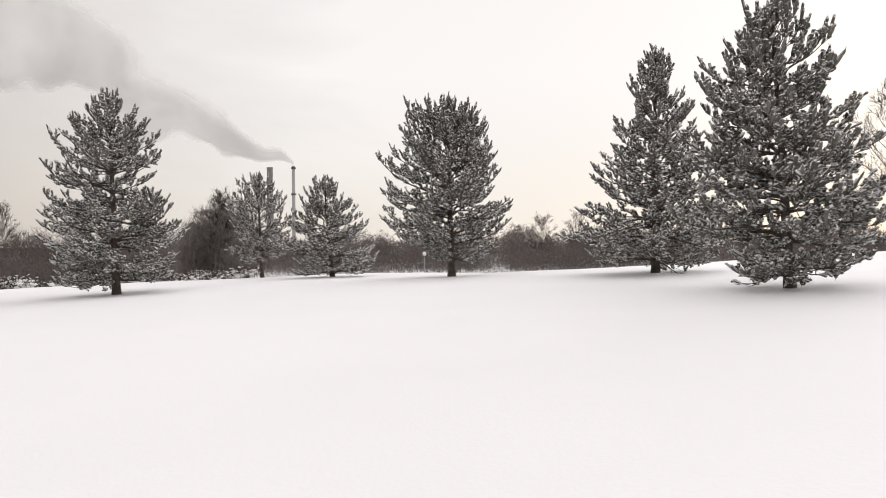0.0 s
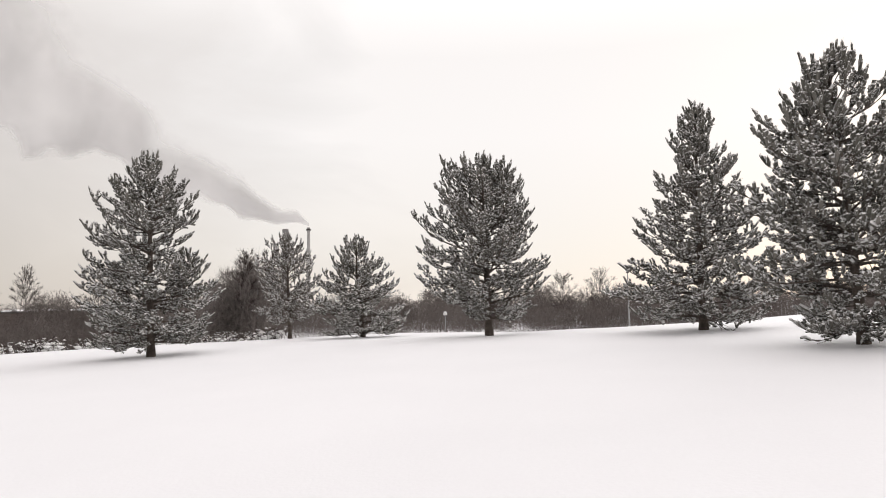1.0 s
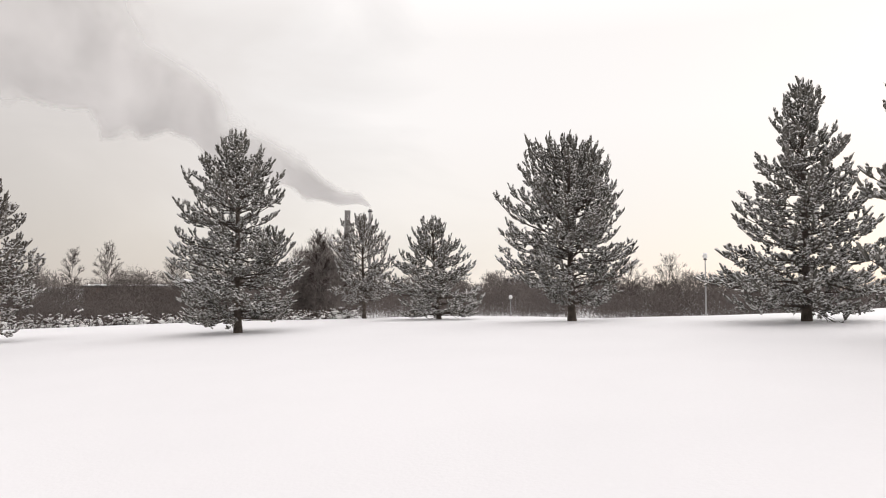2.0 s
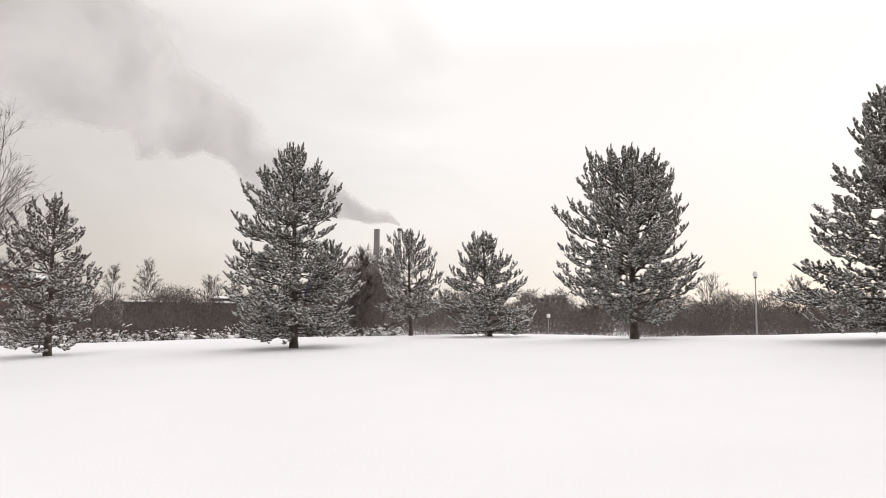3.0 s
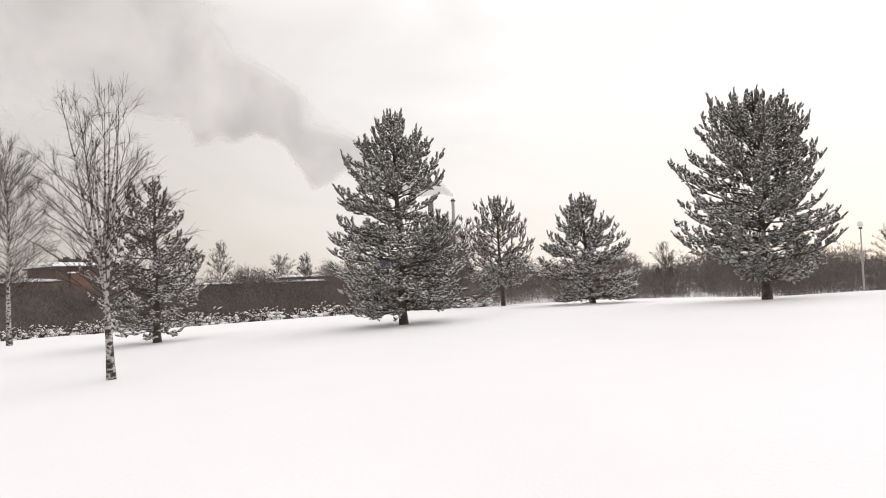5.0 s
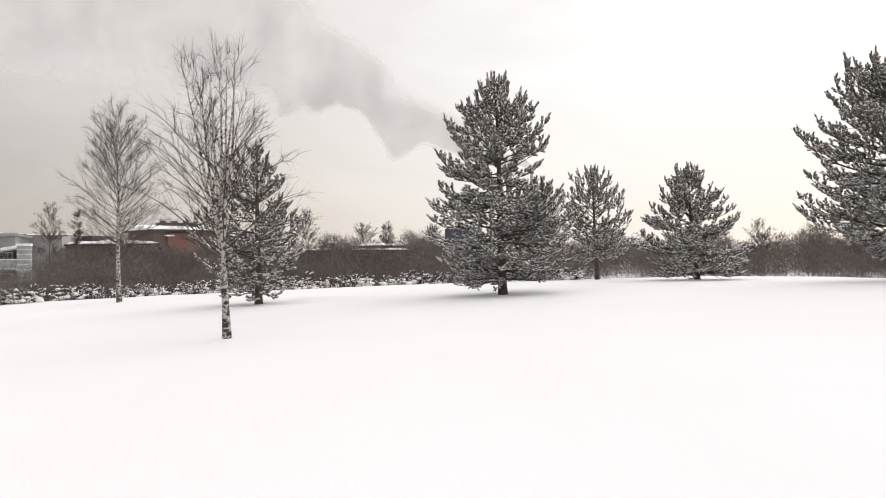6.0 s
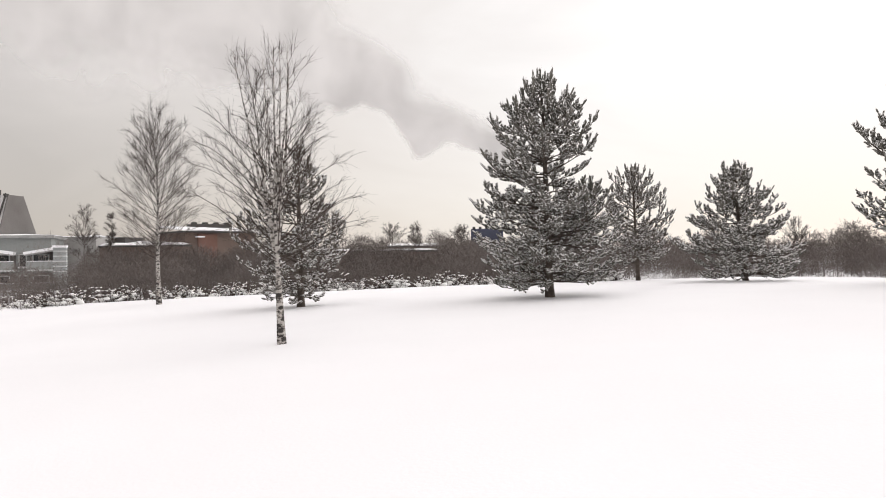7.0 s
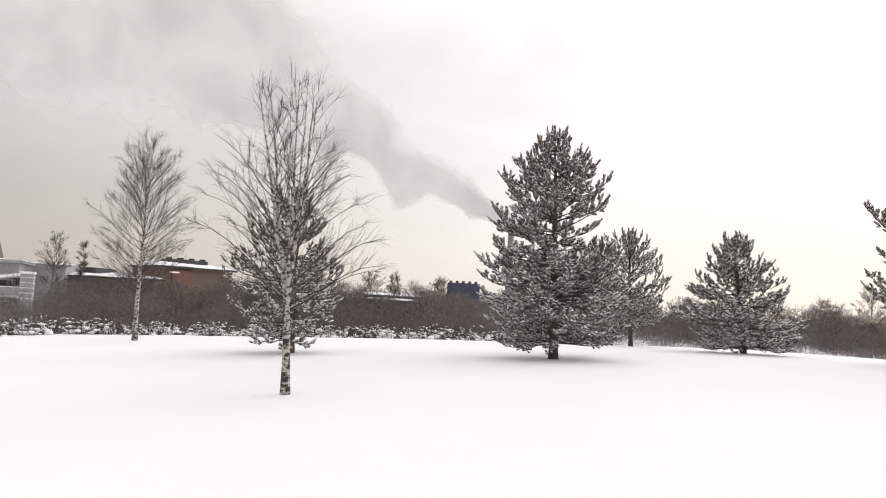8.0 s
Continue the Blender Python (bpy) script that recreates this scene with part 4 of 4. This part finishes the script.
def chimney(x, y, top, r0, r1, mat, label, rings):
    z = gz(x, y)
    ob = empty_at("factory_chimney", pose(x, y, z))
    h = top - z
    bm = bmesh.new()
    prof = [(r0, -0.5), (r0 * 0.93 + r1 * 0.07, h * 0.1), ((r0 + r1) / 2, h * 0.5), (r1, h * 0.97), (r1 * 1.05, h * 0.975), (r1 * 1.05, h), (r1 * 0.75, h), (r1 * 0.72, h - 3)]
    loops = [[bm.verts.new((math.cos(a) * r, math.sin(a) * r, q)) for a in np.arange(24) * math.tau / 24] for r, q in prof]
    for a, b in zip(loops, loops[1:]):
        for i in range(24):
            bm.faces.new((a[i], a[(i + 1) % 24], b[(i + 1) % 24], b[i]))
    part("shaft", bm, mat, ob, smooth=False)
    for f in rings:
        bm = bmesh.new()
        r = r0 + (r1 - r0) * f
        inner = [[bm.verts.new((math.cos(a) * k, math.sin(a) * k, h * f + q)) for a in np.arange(20) * math.tau / 20] for k, q in ((r, 0), (r * 1.6, 0), (r * 1.6, 0.9), (r, 0.35))]
        for a, b in zip(inner, inner[1:]):
            for i in range(20):
                bm.faces.new((a[i], a[(i + 1) % 20], b[(i + 1) % 20], b[i]))
        part("platform", bm, METAL_DARK, ob, "dark steel service platform")
    return tagged(ob, label, "chimney", "factory chimneys in the distance")


chimney(-94.7, 412.5, 49.4, 2.3, 1.75, CONCRETE, "thick dark grey concrete factory chimney in the distance", [])
chimney(-80.5, 412.5, 50.2, 1.15, 0.92, CONCRETE_PALE, "slim pale factory chimney with ring platforms and steam", [0.965, 0.66])


def steam_plume():
    """Steam drifting from the slim chimney, widening as it rises: rows are x, y, lower z, upper z."""
    rows = np.array(PLUME, float)
    t = np.linspace(0, 1, len(rows))
    u = np.linspace(0, 1, 90)
    R = np.stack([np.interp(u, t, rows[:, i]) for i in range(4)], axis=1)
    thick = R[:, 3] - R[:, 2]
    R[:, 2] -= 0.18 * thick
    R[:, 3] += 0.25 * thick
    nv = 9
    V = np.concatenate([np.column_stack([R[:, 0], R[:, 1], R[:, 2] + (R[:, 3] - R[:, 2]) * k / (nv - 1)])[:, None] for k in range(nv)], axis=1).reshape(-1, 3)
    i = (np.arange(89)[:, None] * nv + np.arange(nv - 1)).ravel()
    ob = np_mesh("steam_plume", V, [np.stack([i, i + nv, i + nv + 1, i + 1], axis=1)], STEAM, smooth=True)
    uv = ob.data.uv_layers.new(name="UVMap")
    uu = np.repeat(u, nv)
    vv = np.tile(np.linspace(0, 1, nv), 90)
    idx = np.empty(len(ob.data.loops), dtype=np.int32)
    ob.data.loops.foreach_get("vertex_index", idx)
    uv.data.foreach_set("uv", np.column_stack([uu[idx], vv[idx]]).astype(np.float32).ravel())
    return tagged(ob, "grey steam drifting from the chimneys across the overcast sky", "steam", kind="structure")


PLUME = [(-78.6, 404, 49.9, 51.9), (-85, 403, 51.4, 59.1), (-94, 401, 51.5, 61), (-107, 397, 51, 69), (-116, 394, 52.5, 80), (-128, 390, 57, 84), (-137, 384, 58, 90), (-147, 378, 55, 99), (-157, 370, 56, 108), (-169, 362, 69, 121), (-182, 353, 75, 136), (-196, 342, 76, 150), (-209, 328, 86, 168), (-228, 310, 89, 190), (-255, 280, 88, 250), (-280, 245, 80, 310), (-300, 190, 74, 350), (-315, 110, 72, 370), (-320, 20, 72, 370)]
steam_plume()

# ---- buildings beyond the brushwood ----


def front(p0, p1, z=-2.3):
    """Frame of a facade from p0 to p1 (left to right as seen from the field): x along it, y away from the field."""
    d = math.atan2(p1[1] - p0[1], p1[0] - p0[0])
    return pose(p0[0], p0[1], z, 0, 0, math.degrees(d)), math.hypot(p1[0] - p0[0], p1[1] - p0[1])


def window(parent, x0, x1, z0, z1, y=0.0, frame_mat=None):
    w = box_part("window", (x0, x1, y - 0.05, y + 0.06, z0, z1), frame_mat or PIER_WHITE, parent)
    box_part("pane", (x0 + 0.1, x1 - 0.1, y - 0.075, y - 0.03, z0 + 0.1, z1 - 0.1), GLASS, w)
    box_part("sill", (x0 - 0.08, x1 + 0.08, y - 0.2, y, z0 - 0.1, z0), SNOW, w, "snow-covered sill")
    return w


def snow_slab(parent, x0, x1, y0, y1, z, dz=0.0, thick=0.35):
    """Rounded blanket of snow on a flat or (dz) pitched roof."""
    nx, ny = 24, 8
    X, Y = np.meshgrid(np.linspace(x0, x1, nx), np.linspace(y0, y1, ny), indexing="ij")
    edge = np.minimum(np.minimum(X - x0, x1 - X) / 0.6, np.minimum(Y - y0, y1 - Y) / 0.6)
    Z = z + dz * (Y - y0) / (y1 - y0) + thick * np.clip(edge, 0.15, 1) + 0.06 * np.sin(X * 0.9 + Y)
    V = np.stack([X, Y, Z], axis=-1).reshape(-1, 3)
    W = V.copy()
    W[:, 2] = z + dz * (V[:, 1] - y0) / (y1 - y0)
    i = (np.arange(nx - 1)[:, None] * ny + np.arange(ny - 1)).ravel()
    top = np.stack([i, i + ny, i + ny + 1, i + 1], axis=1)
    ring = np.concatenate([np.arange(nx) * ny, (nx - 1) * ny + np.arange(1, ny), (np.arange(nx - 1)[::-1]) * ny + ny - 1, np.arange(1, ny - 1)[::-1]])
    nxt = np.roll(ring, -1)
    side = np.stack([ring, nxt, nxt + nx * ny, ring + nx * ny], axis=1)
    ob = np_mesh("roof_snow", np.concatenate([V, W]), [top, side], SNOW, parent, True)
    ob["label"] = "thick white snow on the roof"
    return ob


def brick_hall():
    m, w = front((-63.0, 67.6), (-58.8, 75.9))
    ob = empty_at("brick_hall", m)
    box_part("wall", (0, w, 0, 8, -0.5, 6.3), BRICK_BROWN, ob)
    box_part("red_bay", (w * 0.16, w * 0.42, -0.25, 0, -0.5, 6.1), BRICK_RED, ob, "projecting red brick bay")
    box_part("canopy", (w * 0.12, w * 0.22, -0.9, -0.25, 5.7, 5.85), SNOW, ob, "snow-topped canopy")
    box_part("roof", (-0.4, w + 0.4, -0.6, 8.4, 6.3, 6.5), METAL_DARK, ob)
    snow_slab(ob, -0.3, w + 0.3, -0.45, 8.3, 6.5, 0.7, 0.2)
    box_part("clerestory", (w * 0.35, w * 0.9, 5, 7.5, 6.9, 7.6), METAL_DARK, ob)
    for k in range(4):
        box_part("roof_vent", (w * (0.37 + 0.16 * k), w * (0.41 + 0.16 * k), 5.5, 6.5, 7.6, 7.85), METAL_DARK, ob)
    tagged(ob, "brown and red brick hall with a snow-covered roof", "building")
    m, w = front((-49.5, 74.6), (-36.0, 81.6))
    ob = empty_at("brick_hall", m)
    box_part("wall", (0, w, 0, 12, -0.5, 3.6), BRICK_BROWN, ob)
    box_part("roof", (-0.3, w + 0.3, -0.5, 12.4, 3.6, 3.85), METAL_DARK, ob)
    snow_slab(ob, -0.2, w + 0.2, -0.4, 12.3, 3.85, 0.12, 0.14)
    tagged(ob, "lower brown brick wing with a snow-edged flat roof", "building")
    m, w = front((-78.5, 59.9), (-71.6, 62.6))
    ob = empty_at("annex", m)
    box_part("wall", (0, w, 0, 6, -0.5, 5.9), WALL_PALE, ob)
    snow_slab(ob, -0.15, w + 0.15, -0.15, 6.1, 5.9, 0.0, 0.15)
    tagged(ob, "pale rendered annex with a flat snowy roof", "building")
    m, w = front((-77.7, 61.6), (-62.3, 66.2))
    ob = empty_at("low_hall", m)
    box_part("wall", (0, w, 0, 9, -0.5, 4.6), BRICK_BROWN, ob)
    box_part("roof", (-0.3, w + 0.3, -0.4, 9.3, 4.6, 4.8), METAL_DARK, ob)
    snow_slab(ob, -0.2, w + 0.2, -0.3, 9.2, 4.8, 0.5, 0.2)
    box_part("upper_storey", (3.0, 7.0, 4, 9, 4.9, 5.9), METAL_DARK, ob)
    tagged(ob, "low brown workshop with a snowy pitched roof", "building")


def sloped(parent, name, x0, x1, y0, y1, z, high, thick, mat):
    """A slab that falls 0.45 m away from its high end (high: 1 at x1, -1 at x0)."""
    bm = bmesh.new()
    box(bm, x0, x1, y0, y1, z, z + thick)
    for v in bm.verts:
        f = (v.co.x - x0) / (x1 - x0)
        v.co.z -= 0.45 * ((1 - f) if high > 0 else f)
    return part(name, bm, mat, parent)


def grey_house():
    m, w = front((-76.3, 40.9), (-64.3, 52.2))
    ob = empty_at("apartment_house", m)
    box_part("wall", (0, w - 1.5, 1.6, 13, -0.5, 5.5), RENDER_GREY, ob)
    box_part("roof", (-0.3, w - 1.2, 1.2, 13.3, 5.5, 5.75), GALV, ob)
    snow_slab(ob, -0.25, w - 1.25, 1.25, 13.2, 5.75, 0.1, 0.1)
    for c in (w - 0.6, w - 7.7, w - 10.5):
        pier = box_part("pier", (c - 0.55, c + 0.55, 0, 1.6, -0.5, 4.5), PIER_GREY, ob, "pale banded corner pier")
        for k in range(9):
            box_part("band", (c - 0.57, c + 0.57, -0.02, 1.6, 0.1 + k * 0.5, 0.2 + k * 0.5), PIER_WHITE, pier)
        box_part("cap_snow", (c - 0.62, c + 0.62, -0.06, 1.55, 4.5, 4.72), SNOW, pier)
    for x0, x1, high in ((w - 3.6, w - 1.15, 1), (w - 7.1, w - 4.5, -1), (w - 14.5, w - 10.75, 1)):
        for z in (0.1, 2.2):
            b = box_part("balcony", (x0 + 0.2, x1, 0.1, 1.6, z, z + 0.18), PIER_WHITE, ob)
            box_part("parapet", (x0 + 0.2, x1, 0.1, 0.2, z + 0.18, z + 0.95), RENDER_GREY, b)
            box_part("rail", (x0 + 0.2, x1, 0.08, 0.22, z + 0.95, z + 1.02), SNOW, b, "snow-topped rail")
            # dark sheet before the wall: the balcony's shade put in as colour
            box_part("shade_panel", (x0 + 0.25, x1 - 0.02, 1.5, 1.62, z + 0.2, z + 1.9), GABLE_AND_SHADE_GREY, b, "dark panel painted as the shade inside the balcony")
            window(ob, x0 + 0.5, x1 - 0.5, z + 0.6, z + 1.7, 1.45)
        a = sloped(ob, "awning", x0, x1, -0.15, 1.6, 4.15, high, 0.12, GALV)
        sloped(a, "awning_snow", x0 - 0.05, x1, -0.18, 1.58, 4.28, high, 0.26, SNOW)
    for z in (0.5, 2.6):
        window(ob, w - 4.3, w - 3.6, z, z + 1.3, 1.55)
    tagged(ob, "grey-green apartment house with balconies and banded piers", "building")
    # steep standing-seam roof behind
    m, w = front((-91.2, 51.9), (-77.5, 55.0))
    ob = empty_at("steep_roofed_hall", m)
    box_part("wall", (0, w, 0.1, 5.5, -0.5, 5.9), GABLE_AND_SHADE_GREY, ob)
    bm = bmesh.new()
    foot, top, y1, y2 = 5.85, 10.6, 1.7, 4.0
    v = [bm.verts.new(p) for p in [(-0.3, -0.2, foot), (w + 0.1, -0.2, foot), (w - 0.2, y1, top), (-0.3, y1, top), (-0.3, 5.8, foot), (w + 0.1, 5.8, foot), (w - 0.2, y2, top), (-0.3, y2, top)]]
    for f in ((0, 1, 2, 3), (5, 4, 7, 6), (3, 2, 6, 7), (0, 3, 7, 4), (0, 4, 5, 1)):
        bm.faces.new([v[i] for i in f])
    roof = part("roof", bm, METAL_ROOF, ob, "frosted standing-seam metal roof")
    bm = bmesh.new()
    q = [(w + 0.1, -0.2, foot), (w + 0.1, 5.8, foot), (w - 0.2, y2, top), (w - 0.2, y1, top)]
    lo, hi = [bm.verts.new(p) for p in q], [bm.verts.new((p[0] + 0.12, p[1], p[2])) for p in q]
    bm.faces.new(hi)
    bm.faces.new(lo[::-1])
    for i in range(4):
        bm.faces.new((lo[i], lo[(i + 1) % 4], hi[(i + 1) % 4], hi[i]))
    part("gable", bm, GABLE_AND_SHADE_GREY, ob, "dark grey sheet-clad gable")
    for k in range(15):
        x = 0.2 + k * (w - 0.5) / 14
        bm = bmesh.new()
        v = []
        over = 0.75 if k in (10, 11) else 0.1
        for y, z in ((-0.25, foot + 0.03), (y1 - 0.05 + over * 0.3, top + over)):
            for dx, dy, dz in ((-0.05, 0, 0), (0.05, 0, 0), (0.05, -0.16, 0.1), (-0.05, -0.16, 0.1)):
                v.append(bm.verts.new((x + dx, y + dy, z + dz)))
        for f in ((0, 1, 5, 4), (1, 2, 6, 5), (2, 3, 7, 6), (3, 0, 4, 7), (0, 3, 2, 1), (4, 5, 6, 7)):
            bm.faces.new([v[i] for i in f])
        s = part("seam", bm, METAL_DARK, roof)
        box_part("seam_cap", (x - 0.16, x + 0.16, y1 - 0.35, y1 + 0.15, top - 0.12, top + 0.12), METAL_DARK, roof)
    box_part("vent_stack", (w - 4.2, w - 2.4, 1.9, 3.4, top - 0.1, top + 0.75), METAL_DARK, ob)
    box_part("vent_stack", (w - 3.6, w - 3.1, 2.2, 2.8, top + 0.75, top + 1.2), METAL_DARK, ob)
    tagged(ob, "hall with a steep frosted metal roof and dark gable", "building")


def far_blocks():
    m, w = front((-59.5, 104.4), (-40.0, 112.5))
    ob = empty_at("industrial_hall", m)
    box_part("wall", (0, w, 0, 16, -0.5, 3.0), BRICK_BROWN, ob)
    snow_slab(ob, -0.2, w + 0.2, -0.3, 6, 3.0, 0.1, 0.25)
    box_part("upper_storey", (5.5, 16, 6, 16, 3.0, 4.7), BRICK_BROWN, ob)
    snow_slab(ob, 5.3, 16.2, 5.8, 16, 4.7, 0.1, 0.4)
    box_part("roof_edge", (5.3, 16.2, 5.7, 6.0, 4.4, 4.72), METAL_DARK, ob)
    for i in range(7):
        window(ob, 1.0 + i * 2.8, 2.6 + i * 2.8, 1.2, 2.4)
    tagged(ob, "low stepped industrial hall with snowy roofs", "building")
    m, w = front((-54.9, 155.9), (-47.6, 158.2))
    ob = empty_at("navy_block", m)
    box_part("wall", (0, w, 0, 10, -0.5, 8.9), NAVY, ob)
    for i in range(5):
        box_part("roof_vent", (0.4 + i * 1.5, 1.05 + i * 1.5, 0.5, 1.5, 8.9, 9.4), METAL_DARK, ob)
    tagged(ob, "dark navy-clad block with roof vents in the distance", "building")
    m, w = front((0.7, 300.6), (15.4, 300.1))
    ob = empty_at("apartment_block", m)
    box_part("wall", (0, w, 0, 12, -0.5, 8.2), WALL_PALE, ob)
    box_part("top_storey", (4.5, w - 0.5, 1, 11, 8.2, 9.6), WALL_PALE, ob)
    box_part("roof", (-0.3, w + 0.3, -0.3, 12.3, 8.0, 8.3), METAL_DARK, ob)
    for r in range(2):
        for i in range(6):
            window(ob, 0.8 + i * 2.35, 2.2 + i * 2.35, 4.2 + r * 2.2, 5.7 + r * 2.2, frame_mat=METAL_DARK)
    tagged(ob, "pale flat-roofed apartment block far behind the wood", "building")


brick_hall()
grey_house()
far_blocks()

# ---- street lamps ----


def street_lamp(x, y, top, label, r=0.17):
    z = gz(x, y) - 0.1
    h = top - z
    ob = empty_at("street_lamp", pose(x, y, z))
    V, F = tubes(np.array([[[0, 0, 0], [0, 0, h * 0.5], [0, 0, h - 0.25]]]), np.array([[0.06, 0.05, 0.035]]), 8)
    np_mesh("pole", V, [F], GALV, ob, True)
    bm = bmesh.new()
    bmesh.ops.create_uvsphere(bm, u_segments=16, v_segments=10, radius=r, matrix=Matrix.Translation((0, 0, h - 0.05)))
    part("globe", bm, LAMP_GLOBE, ob, "white opal globe", True)
    bm = bmesh.new()
    bmesh.ops.create_cone(bm, cap_ends=True, segments=12, radius1=r * 0.75, radius2=r * 0.45, depth=0.12, matrix=Matrix.Translation((0, 0, h - 0.24)))
    part("collar", bm, METAL_DARK, ob)
    bm = bmesh.new()
    bmesh.ops.create_uvsphere(bm, u_segments=12, v_segments=6, radius=r * 0.85, matrix=Matrix.Translation((0, 0, h + r * 0.62)) @ Matrix.Diagonal((1, 1, 0.4, 1)))
    part("snow_cap", bm, SNOW, ob, "cap of snow", True)
    return tagged(ob, label, "street lamp", "street lamps beyond the field")


street_lamp(11.66, 46.2, 3.75, "tall grey street lamp with a snow-capped globe")
street_lamp(-12.2, 40.5, 4.3, "street lamp with a white globe behind the pines", 0.16)
street_lamp(-0.7, 70.1, 0.62, "distant street lamp with a bright white globe", 0.2)
